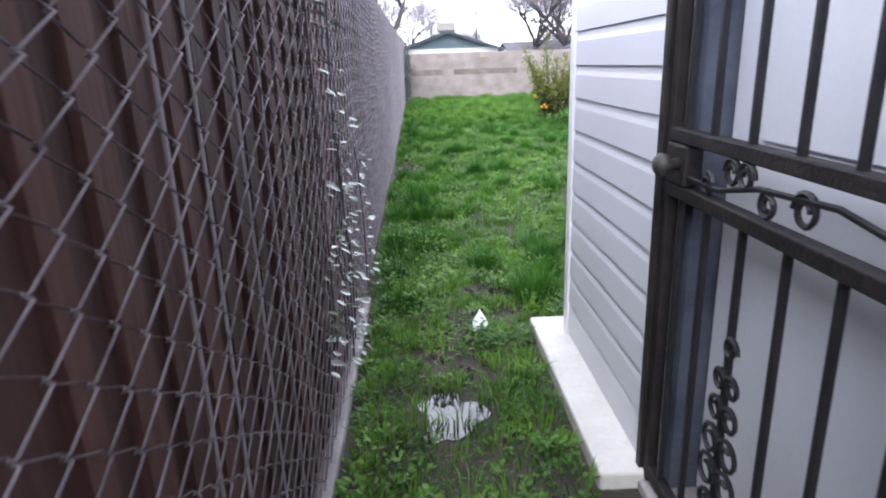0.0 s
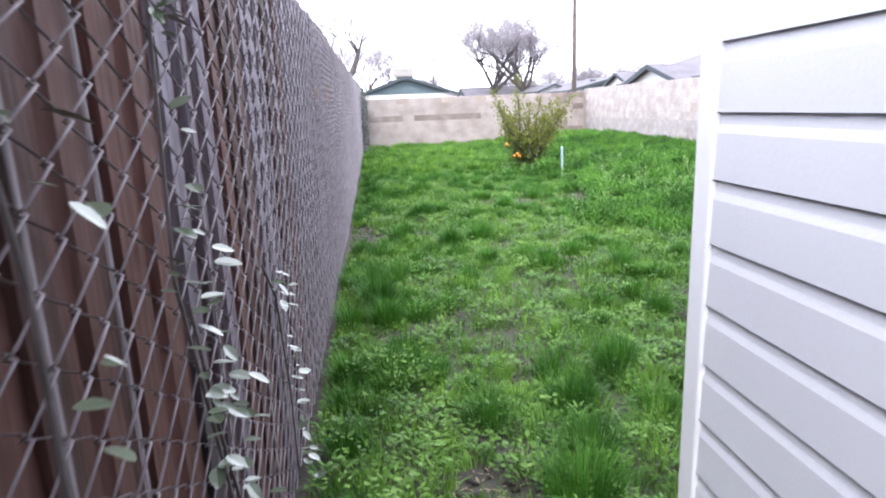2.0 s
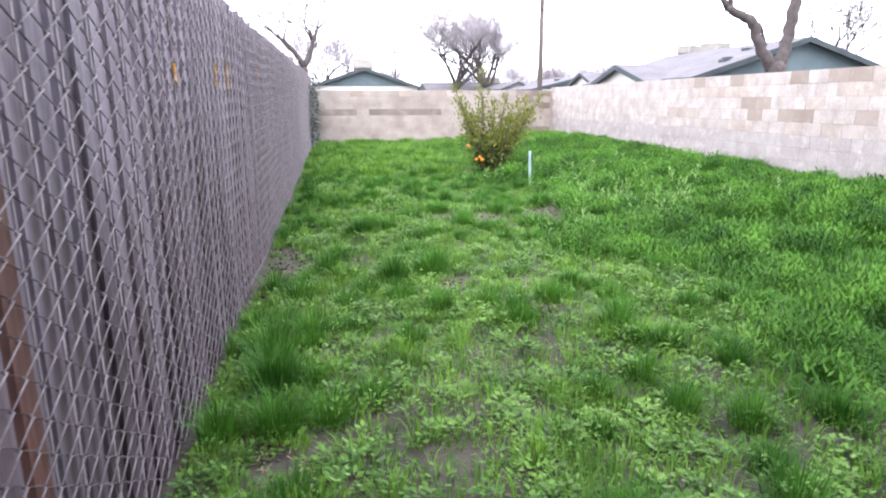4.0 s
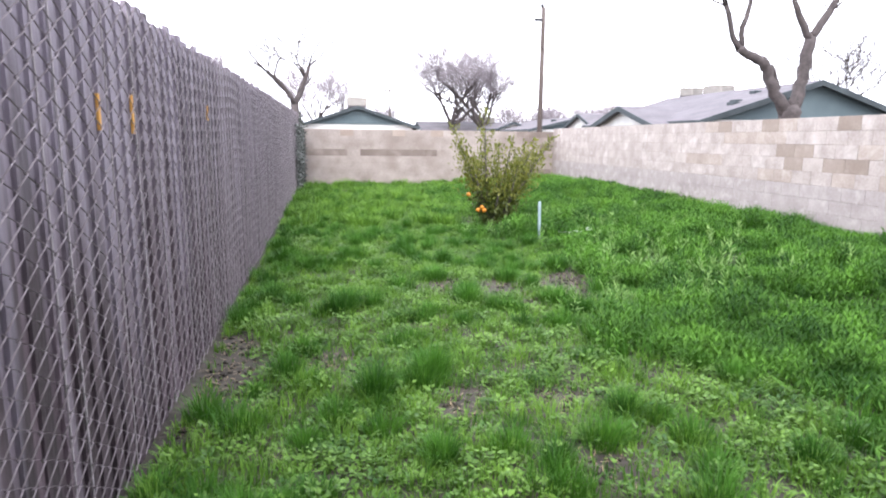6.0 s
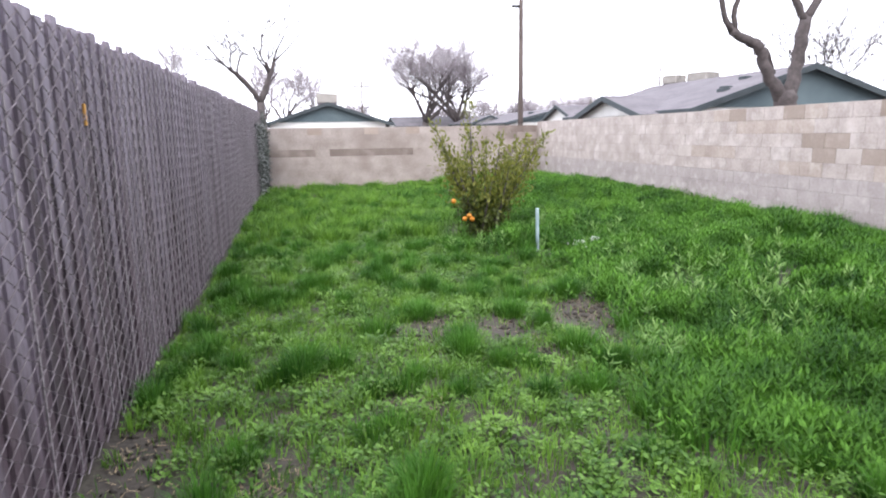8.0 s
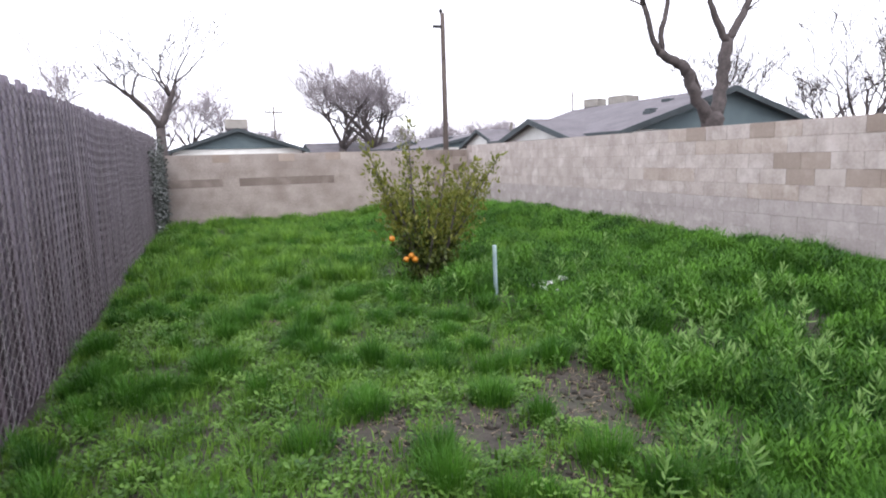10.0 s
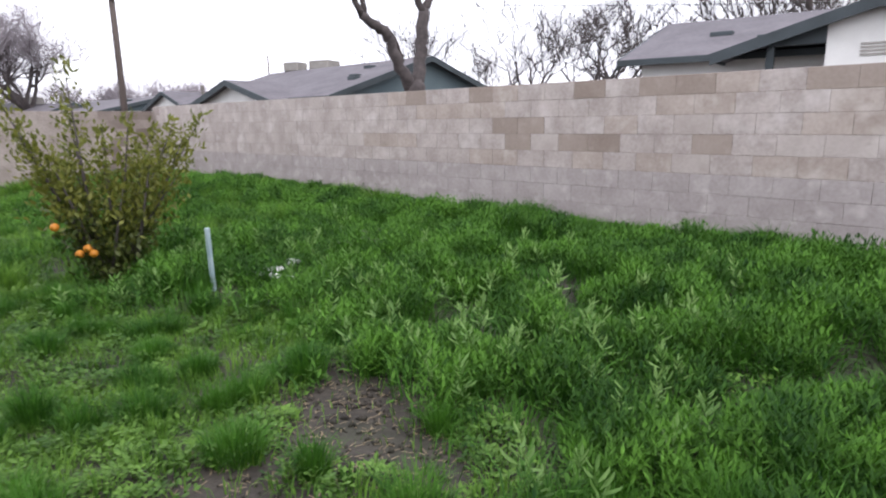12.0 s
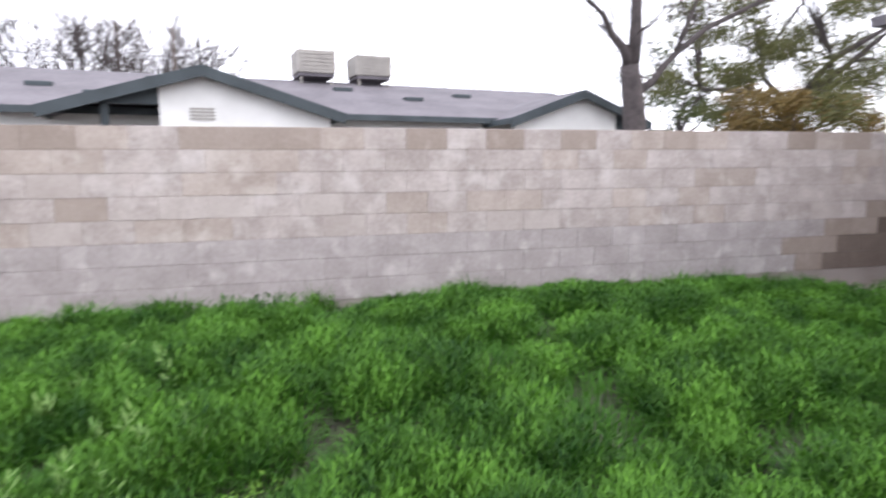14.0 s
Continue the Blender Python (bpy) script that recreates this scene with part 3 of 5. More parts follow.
def build_door():
    X = HOUSE_X - 0.012
    y0, y1, zt = DOOR_Y0, DOOR_Y1, 2.1
    part("jamb", Build().box(HOUSE_X + 0.05, y1 - 0.09, 0.02, HOUSE_X + 0.19, y1 - 0.001, zt), M_JAMB, door, "worn blue-grey door jamb")
    inner = part("inner_door", bevelled(Build().box(HOUSE_X + 0.13, y0 + 0.03, 0.06, HOUSE_X + 0.175, y1 - 0.10, zt - 0.02), 0.006), M_DOOR, door, "white painted inner door")
    for za, zb in ((0.2, 0.95), (1.15, 1.9)):
        part("panel_moulding", bevelled(Build().box(HOUSE_X + 0.120, y0 + 0.18, za, HOUSE_X + 0.131, y1 - 0.26, zb), 0.004), M_DOOR, inner)
    part("outer_frame", bevelled(Build().box(X - 0.012, y1 - 0.022, 0.03, X + 0.05, y1 + 0.012, zt + 0.05), 0.005), M_IRON, door, "rusty brown iron frame")
    part("stile", bevelled(Build().box(X, y1 - 0.058, 0.05, X + 0.035, y1 - 0.026, zt), 0.005), M_IRON, door)
    part("stile", bevelled(Build().box(X, y0 + 0.01, 0.05, X + 0.035, y0 + 0.05, zt), 0.005), M_IRON, door)
    for z in (1.005, 1.15):
        part("rail", bevelled(Build().box(X - 0.004, y0 + 0.05, z - 0.018, X + 0.034, y1 - 0.058, z + 0.018), 0.004), M_IRON, door)
    for z in (0.09, zt - 0.04):
        part("rail", bevelled(Build().box(X, y0 + 0.05, z - 0.02, X + 0.034, y1 - 0.058, z + 0.02), 0.004), M_IRON, door)
    for y in (1.43, 1.26, 1.09, 0.93):
        part("bar", bevelled(Build().box(X + 0.008, y - 0.008, 0.1, X + 0.024, y + 0.008, 0.99), 0.002, 1), M_BAR, door)
        part("bar", bevelled(Build().box(X + 0.008, y - 0.008, 1.165, X + 0.024, y + 0.008, zt - 0.05), 0.002, 1), M_BAR, door)
    part("bar", bevelled(Build().box(X + 0.008, 1.57, 1.165, X + 0.024, 1.584, zt - 0.05), 0.002, 1), M_BAR, door)
    part("bar", bevelled(Build().box(X + 0.008, 1.57, 0.1, X + 0.024, 1.584, 0.99), 0.002, 1), M_BAR, door)
    # lock box and knob
    lock = part("lock_box", bevelled(Build().box(X - 0.010, 1.525, 1.025, X + 0.04, 1.640, 1.13), 0.006), M_IRON, door)
    prof = [(0.0, 0.018), (0.02, 0.016), (0.03, 0.03), (0.048, 0.033), (0.06, 0.022), (0.064, 0.004)]
    part("knob", Build().tube([(X - 0.01 - d, 1.565, 1.08) for d, _ in prof], [r * 0.95 for _, r in prof], 14), M_KNOB, lock, "dull steel knob", True)

    def scroll(cy, cz, r, turns, start, sgn):
        pts = []
        for i in range(int(14 * turns) + 1):
            a = start + sgn * i * math.tau / 14
            rr = r * (1 - 0.62 * i / (14 * turns))
            pts.append((X + 0.004, cy + rr * math.cos(a), cz + rr * math.sin(a)))
        return Build().tube(pts, 0.0065, 5)
    # scrollwork between the rails
    for cy, cz, r, st, sg in ((1.31, 1.10, 0.034, 0, 1), (1.25, 1.10, 0.034, 3.14, -1), (1.42, 1.055, 0.028, 1.5, 1), (1.16, 1.06, 0.03, 1.5, -1), (1.04, 1.075, 0.038, 0, 1)):
        part("scroll", scroll(cy, cz, r, 1.5, st, sg), M_BAR, door)
    part("scroll_bar", Build().tube([(X + 0.004, 1.56, 1.05), (X + 0.004, 1.36, 1.05), (X + 0.004, 1.2, 1.085), (X + 0.004, 0.95, 1.10), (X + 0.004, 0.78, 1.075)], 0.007, 5), M_BAR, door)
    # ornament on the lower bars
    for cz, r in ((0.62, 0.03), (0.54, 0.036), (0.45, 0.045), (0.36, 0.05), (0.27, 0.04)):
        part("scroll", scroll(1.24 + r * 0.9, cz, r, 1.4, 3.3, -1), M_BAR, door)
        part("scroll", scroll(1.24 - r * 0.9, cz, r, 1.4, -0.2, 1), M_BAR, door)
    part("scroll", scroll(1.235, 0.71, 0.03, 1.1, 3.2, -1), M_BAR, door)


build_door()
tagged(part("door_step", bevelled(Build().box(HOUSE_X - 0.03, DOOR_Y0, -0.1, HOUSE_X + 0.2, DOOR_Y1, 0.045), 0.01), M_CONC), "worn concrete threshold", "threshold", kind="structure")


# ---------------------------------------------------------------- trees
def grow(wood, twig, p, d, length, r, level, rnd, droop=0.0, spread=0.6, twigs=4, thin=0.0):
    n = 4 if level > 1 else 2
    r = max(r, thin * (1 + 0.45 * level))
    pts, radii = [p], [r]
    q = p.copy()
    for i in range(n):
        d = (d + Vector((rnd.uniform(-1, 1), rnd.uniform(-1, 1), rnd.uniform(-0.7, 0.9) - droop)) * 0.26).normalized()
        q = q + d * length / n
        pts.append(q.copy())
        radii.append(r * (1 - 0.42 * (i + 1) / n))
    last = n
    (wood if level > 1 else twig).tube(pts, radii, 7 if level > 3 else 5 if level > 2 else 3)
    if level == 0:
        return
    kids = twigs if level <= 2 else rnd.choice((3, 3, 4))
    for k in range(kids):
        i = rnd.randint(1, last) if k else last
        side = Vector((rnd.uniform(-1, 1), rnd.uniform(-1, 1), rnd.uniform(-0.3, 0.8) - droop))
        e = (d + side.normalized() * spread * rnd.uniform(0.7, 1.5)).normalized()
        grow(wood, twig, pts[i], e, length * rnd.uniform(0.58, 0.82), radii[i] * rnd.uniform(0.5, 0.72), level - 1, rnd, droop, spread, twigs, thin)


def bare_tree(x, y, height, r, seed, label, levels=5, stems=1, twigs=4, spread=0.65, lean=0.0, first=0.3, twig_mat=None, thin=0.004):
    t = thing("bare_tree", label, "tree", group="bare winter trees")
    rnd = random.Random(seed)
    wood, twig = Build(), Build()
    z = gz(x, y)
    for k in range(stems):
        d = Vector((rnd.uniform(-0.3, 0.3) * (stems > 1) + lean, rnd.uniform(-0.2, 0.2) * (stems > 1), 1)).normalized()
        p = Vector((x, y, z - 0.1))
        mid = p + d * height * first
        wood.tube([p, p.lerp(mid, 0.5) + Vector((0.05, 0, 0)), mid], [r * 1.25, r, r * 0.85], 8)
        for j in range(3):
            a = rnd.uniform(0, 6.28) + j * 2.1
            e = (d + Vector((math.cos(a), math.sin(a), 0.25)) * spread).normalized()
            grow(wood, twig, mid, e, height * 0.27, r * 0.62, levels - 1, rnd, 0, spread, twigs, thin)
    part("trunk", wood, M_BARK, t, smooth=True)
    tagged(part("twig_crown", twig, twig_mat or M_HAZE_TWIG, t), kind="stuff")
    return t


def limb_tree():
    """The forked bare tree in the next yard."""
    t = thing("bare_tree", "pruned bare tree with two crooked grey limbs", "tree", group="bare winter trees")
    rnd = random.Random(3)
    wood, twig = Build(), Build()
    y, far = 19.4, 1.21
    def grown(x, z):
        return 0.5 + (x - 0.5) * far, 1.45 + (z - 1.45) * far if z > 0 else 0.0
    def line(ps, rs):
        pts, rad = [], []
        ps, rs = [grown(*p) for p in ps], [r * far * 1.3 for r in rs]
        for i in range(len(ps) - 1):
            for j in range(3):
                k = j / 3
                pts.append((ps[i][0] * (1 - k) + ps[i + 1][0] * k + rnd.uniform(-0.02, 0.02), y + rnd.uniform(-0.05, 0.05), ps[i][1] * (1 - k) + ps[i + 1][1] * k))
                rad.append((rs[i] * (1 - k) + rs[i + 1] * k) * rnd.uniform(0.72, 0.76))
        pts.append((ps[-1][0], y, ps[-1][1]))
        rad.append(rs[-1] * 0.7)
        wood.tube(pts, rad, 9)
    line([(10.78, 0), (10.74, 1.2), (10.72, 1.95), (10.68, 2.2)], [0.27, 0.24, 0.24, 0.22])
    line([(10.66, 2.05), (10.35, 2.4), (10.12, 2.75), (10.02, 3.02), (9.86, 3.2), (9.55, 3.32), (9.25, 3.45)], [0.17, 0.13, 0.12, 0.12, 0.12, 0.10, 0.09])
    line([(9.25, 3.45), (9.05, 3.75), (8.9, 4.3), (8.6, 4.9), (8.3, 5.4)], [0.07, 0.06, 0.055, 0.04, 0.02])
    line([(9.35, 3.42), (9.3, 3.9), (9.45, 4.4), (9.4, 5.0)], [0.06, 0.06, 0.05, 0.03])
    line([(10.72, 2.1), (10.88, 2.7), (10.95, 3.2), (11.02, 3.75)], [0.17, 0.14, 0.14, 0.13])
    line([(11.02, 3.7), (11.3, 4.15), (11.6, 4.6), (11.9, 5.4)], [0.10, 0.09, 0.07, 0.04])
    line([(11.0, 3.7), (10.75, 4.1), (10.55, 4.5), (10.6, 5.3)], [0.09, 0.08, 0.06, 0.04])
    line([(9.9, 3.17), (10.15, 3.1), (10.3, 2.75), (10.36, 2.6)], [0.05, 0.04, 0.03, 0.012])
    for x, z, dx in ((8.3, 5.4, -0.5), (9.4, 5.0, 0.1), (11.9, 5.4, 0.5), (10.6, 5.3, -0.1), (11.6, 4.6, 0.9), (11.3, 4.2, 0.8), (8.9, 4.3, -0.9)):
        x, z = grown(x, z)
        for _ in range(3):
            grow(wood, twig, Vector((x, y, z)), Vector((dx + rnd.uniform(-0.4, 0.4), rnd.uniform(-0.5, 0.5), 0.8)).normalized(), 0.75, 0.028, 3, rnd, 0.1, 0.7, 3)
    part("trunk", wood, M_BARK, t, smooth=True)
    tagged(part("twig_crown", twig, M_BARK, t), kind="stuff")


limb_tree()
FAR = "distant bare winter tree with grey branches"
BIG = "large round bare tree with a dense purple-grey crown"
UPRIGHT = "bare tree with many upright grey branches"
bare_tree(-1.0, 32.0, 6.6, 0.19, 19, "bare pollarded tree behind the block wall", 5, stems=1, twigs=4, spread=0.85, first=0.42, twig_mat=M_BARK, thin=0.009)
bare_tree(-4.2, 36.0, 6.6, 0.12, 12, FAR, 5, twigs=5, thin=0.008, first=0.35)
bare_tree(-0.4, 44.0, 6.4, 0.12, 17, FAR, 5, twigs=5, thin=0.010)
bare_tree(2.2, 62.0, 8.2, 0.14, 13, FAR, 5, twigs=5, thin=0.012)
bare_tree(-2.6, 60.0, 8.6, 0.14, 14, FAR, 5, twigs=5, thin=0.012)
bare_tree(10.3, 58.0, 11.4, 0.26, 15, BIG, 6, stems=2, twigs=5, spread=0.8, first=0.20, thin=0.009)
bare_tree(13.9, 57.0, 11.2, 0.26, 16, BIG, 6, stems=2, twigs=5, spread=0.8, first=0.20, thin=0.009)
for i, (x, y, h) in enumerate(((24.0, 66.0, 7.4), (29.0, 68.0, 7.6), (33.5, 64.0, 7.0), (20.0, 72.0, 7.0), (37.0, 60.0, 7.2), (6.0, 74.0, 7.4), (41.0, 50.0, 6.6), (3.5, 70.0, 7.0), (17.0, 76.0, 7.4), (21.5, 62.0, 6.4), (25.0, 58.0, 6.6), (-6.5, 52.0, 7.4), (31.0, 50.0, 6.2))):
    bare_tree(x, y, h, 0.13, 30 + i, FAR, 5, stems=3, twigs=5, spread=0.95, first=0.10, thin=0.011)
bare_tree(30.5, 38.0, 9.4, 0.14, 48, UPRIGHT, 5, stems=2, twigs=4, spread=0.6, first=0.2, thin=0.010, twig_mat=M_BARK)
bare_tree(38.5, 36.0, 8.6, 0.14, 49, UPRIGHT, 5, stems=2, twigs=4, spread=0.75, first=0.2, thin=0.010, twig_mat=M_BARK)
bare_tree(25.5, 24.5, 8.0, 0.13, 41, UPRIGHT, 5, stems=2, twigs=4, spread=0.6, first=0.2, thin=0.009, twig_mat=M_BARK)
bare_tree(24.5, 20.4, 7.6, 0.12, 42, UPRIGHT, 5, stems=2, twigs=4, spread=0.6, first=0.2, thin=0.009, twig_mat=M_BARK)
bare_tree(29.0, 21.5, 7.6, 0.12, 46, UPRIGHT, 5, stems=2, twigs=4, spread=0.6, first=0.2, thin=0.010, twig_mat=M_BARK)
bare_tree(26.0, 15.2, 8.2, 0.11, 43, UPRIGHT, 5, stems=3, twigs=4, spread=0.45, first=0.25, thin=0.009, twig_mat=M_BARK)
bare_tree(27.0, 11.6, 8.2, 0.11, 44, UPRIGHT, 5, stems=3, twigs=4, spread=0.45, first=0.25, thin=0.009, twig_mat=M_BARK)
bare_tree(24.0, 13.0, 7.0, 0.11, 47, UPRIGHT, 5, stems=2, twigs=4, spread=0.5, first=0.25, thin=0.009, twig_mat=M_BARK)


def side_tree():
    """The thick grey tree at the end of the white house: a forked trunk and one long limb over the wall."""
    t = thing("bare_tree", "bare tree with a thick grey trunk and a long side limb", "tree", group="bare winter trees")
    rnd = random.Random(45)
    wood, twig = Build(), Build()
    def line(ps, r0, r1, x=12.0):
        n = len(ps) - 1
        pts = [Vector((x + 0.06 * math.sin(2.1 * i + p[1]), p[0], p[1])) for i, p in enumerate(ps)]
        wood.tube(pts, [r0 + (r1 - r0) * i / n for i in range(n + 1)], 8)
        for p in pts[1:]:
            for _ in range(2):
                grow(wood, twig, p, Vector((rnd.uniform(-0.5, 0.5), rnd.uniform(-1, 1), 0.5)).normalized(), 0.7, r1 * 0.5, 3, rnd, 0.1, 0.7, 3, 0.004)
    wood.tube([(12, 1.60, -0.1), (12.02, 1.62, 1.2), (12, 1.66, 2.3), (12, 1.74, 2.95), (12, 1.80, 3.3)], [0.26, 0.23, 0.215, 0.20, 0.18], 10)
    line([(1.80, 3.2), (1.92, 3.55), (2.15, 3.85), (2.38, 4.15), (2.75, 4.5)], 0.12, 0.035)
    line([(1.76, 3.2), (1.70, 3.8), (1.66, 4.5), (1.50, 5.4), (1.6, 6.4)], 0.15, 0.05)
    line([(1.68, 2.75), (1.36, 3.0), (1.10, 3.25), (0.84, 3.55), (0.18, 4.04), (-0.5, 4.35), (-1.1, 4.65), (-2.0, 5.2)], 0.085, 0.03)
    line([(0.84, 3.55), (0.6, 4.1), (0.35, 4.6), (0.3, 5.3)], 0.06, 0.02)
    part("trunk", wood, M_BARK, t, smooth=True)
    tagged(part("twig_crown", twig, M_BARK, t), kind="stuff")


side_tree()


def leaves(n, centres, radii, size, narrow=0.45, up=0.2, seed=1):
    """Folded leaves scattered in ellipsoids: array (n, 4, 3)."""
    g = np.random.default_rng(seed)
    c = np.asarray(centres, float)
    r = np.asarray(radii, float)
    k = g.integers(0, len(c), n)
    u = g.normal(size=(n, 3))
    u *= (g.random((n, 1)) ** 0.45) / np.linalg.norm(u, axis=1, keepdims=True)
    p = c[k] + u * r[k]
    return leaf_quads(p, g, size, narrow, up)


def leaf_quads(p, g, size, narrow=0.45, up=0.2, along=None):
    n = len(p)
    d = g.normal(size=(n, 3)) if along is None else along + 0.5 * g.normal(size=(n, 3))
    d[:, 2] += up
    d /= np.linalg.norm(d, axis=1, keepdims=True)
    s = np.cross(d, g.normal(size=(n, 3)))
    s /= np.linalg.norm(s, axis=1, keepdims=True) + 1e-9
    L = (size * g.uniform(0.6, 1.25, n))[:, None]
    nrm = np.cross(d, s)
    v = np.stack([p, p + d * L * 0.5 + s * L * narrow * 0.5 + nrm * L * 0.08, p + d * L, p + d * L * 0.5 - s * L * narrow * 0.5 + nrm * L * 0.08], 1)
    return v


LEAF_F = [(0, 1, 2), (0, 2, 3)]


def leafy_tree(x, y, label, clumps, mat, seed, n, size, height, r):
    t = thing("leafy_tree", label, "tree")
    rnd = random.Random(seed)
    wood = Build()
    z = gz(x, y)
    top = Vector((x + rnd.uniform(-0.3, 0.3), y, z + height * 0.5))
    wood.tube([(x, y, z - 0.1), (x + 0.06, y, z + height * 0.25), top], [r, r * 0.8, r * 0.65], 8)
    limbs = []
    for c in clumps[:: max(1, len(clumps) // 7)]:
        tip = top.lerp(Vector(c[:3]), 0.75)
        bend = top.lerp(tip, 0.5) + Vector((rnd.uniform(-0.25, 0.25), rnd.uniform(-0.25, 0.25), 0.15))
        wood.tube([top, bend, tip], [r * 0.5, r * 0.35, r * 0.2], 6)
        limbs += [bend, tip]
    for c in clumps:
        e = Vector(c[:3])
        fork = min(limbs, key=lambda q: (q - e).length)
        wood.tube([fork, fork.lerp(e, 0.5) + Vector((0, 0, 0.12)), e], [r * 0.18, r * 0.11, r * 0.05], 4)
    part("trunk", wood, M_BARK, t, smooth=True)
    me = raw_mesh("crown", leaves(n, [c[:3] for c in clumps], [c[3:] for c in clumps], size, 0.5, 0, seed), LEAF_F, mat)
    o = new("crown", me)
    o.parent = t
    return t


rnd = random.Random(9)


def clumps(x, y, n, dx, dy, z0, z1, r):
    return [(x + rnd.uniform(-dx, dx), y + rnd.uniform(-dy, dy), rnd.uniform(z0, z1), r * rnd.uniform(0.6, 1.3), r * rnd.uniform(0.6, 1.3), r * rnd.uniform(0.4, 0.8)) for _ in range(n)]


leafy_tree(14.0, -3.6, "tall olive-green leafy tree behind the block wall", clumps(14.0, -3.6, 80, 2.6, 3.0, 2.4, 7.0, 0.65), M_OLIVE, 4, 52000, 0.085, 5.6, 0.2)
leafy_tree(12.8, -2.7, "low rust-coloured leafy tree past the wall", clumps(12.8, -2.7, 26, 1.0, 1.5, 1.5, 2.9, 0.5), M_RUST_LEAF, 5, 17000, 0.09, 2.8, 0.1)
leafy_tree(20.0, -5.2, "dark evergreen tree behind the white house", clumps(20.0, -5.2, 34, 1.4, 2.0, 1.8, 5.0, 0.6), M_BUSHLOW, 6, 9000, 0.12, 4.8, 0.12)


# ---------------------------------------------------------------- poles and wires
def pole(x, y, h, r, arm=0.0, label="weathered wooden utility pole"):
    t = thing("utility_pole", label, "pole", group="utility poles")
    t.matrix_world = pose(x, y, 0)
    part("post", Build().tube([(0, 0, -0.2), (0.01, 0, h * 0.5), (0, 0, h)], [r, r * 0.9, r * 0.75], 10), M_POLE, t, smooth=True)
    if arm:
        part("crossarm", bevelled(Build().box(-arm, -0.05, h - 0.6, arm, 0.05, h - 0.48), 0.01), M_POLE, t)
        for k in (-0.9, -0.45, 0.45, 0.9):
            part("insulator", Build().tube([(k * arm, 0, h - 0.48), (k * arm, 0, h - 0.42), (k * arm, 0, h - 0.34)], [0.02, 0.05, 0.03], 6), M_BAR, t, smooth=True)
    return t


main_pole = pole(7.72, 25.3, 5.9, 0.095, 0.0, "slim weathered wooden utility pole")
part("conduit", Build().tube([(-0.03, -0.1, 4.55), (-0.03, -0.1, 5.35)], 0.055, 8), M_POLE, main_pole)
part("bracket", bevelled(Build().box(-0.32, -0.05, 5.45, 0.06, 0.05, 5.53), 0.01), M_BAR, main_pole)
part("insulator", Build().tube([(-0.05, 0, 5.88), (-0.05, 0, 5.95), (-0.05, 0, 6.02)], [0.03, 0.07, 0.03], 8), M_BAR, main_pole, smooth=True)
pole(6.3, 66.0, 6.6, 0.10, 0.8, "distant weathered utility pole")
pole(13.8, 62.0, 6.4, 0.08, 0.0, "distant weathered utility pole")
pole(31.0, 55.0, 7.0, 0.09, 0.0, "distant weathered utility pole")
pole(24.0, 12.9, 6.2, 0.09, 0.0, "utility pole behind the white house")
pole(21.6, 10.9, 5.6, 0.07, 0.0, "utility pole behind the white house")


def wire(name, a, b, sag, r=0.012):
    pts = []
    for i in range(15):
        k = i / 14
        pts.append((a[0] + (b[0] - a[0]) * k, a[1] + (b[1] - a[1]) * k, a[2] + (b[2] - a[2]) * k - sag * 4 * k * (1 - k)))
    tagged(part(name, Build().tube(pts, r, 4), M_BAR), "thin black overhead power line", "power line", group="power lines")


wire("power_line", (24, 33, 7.45), (24, 12, 4.75), 0.1, 0.016)
wire("power_line", (24.5, 12, 5.3), (21.0, -8.0, 5.2), 0.3, 0.014)


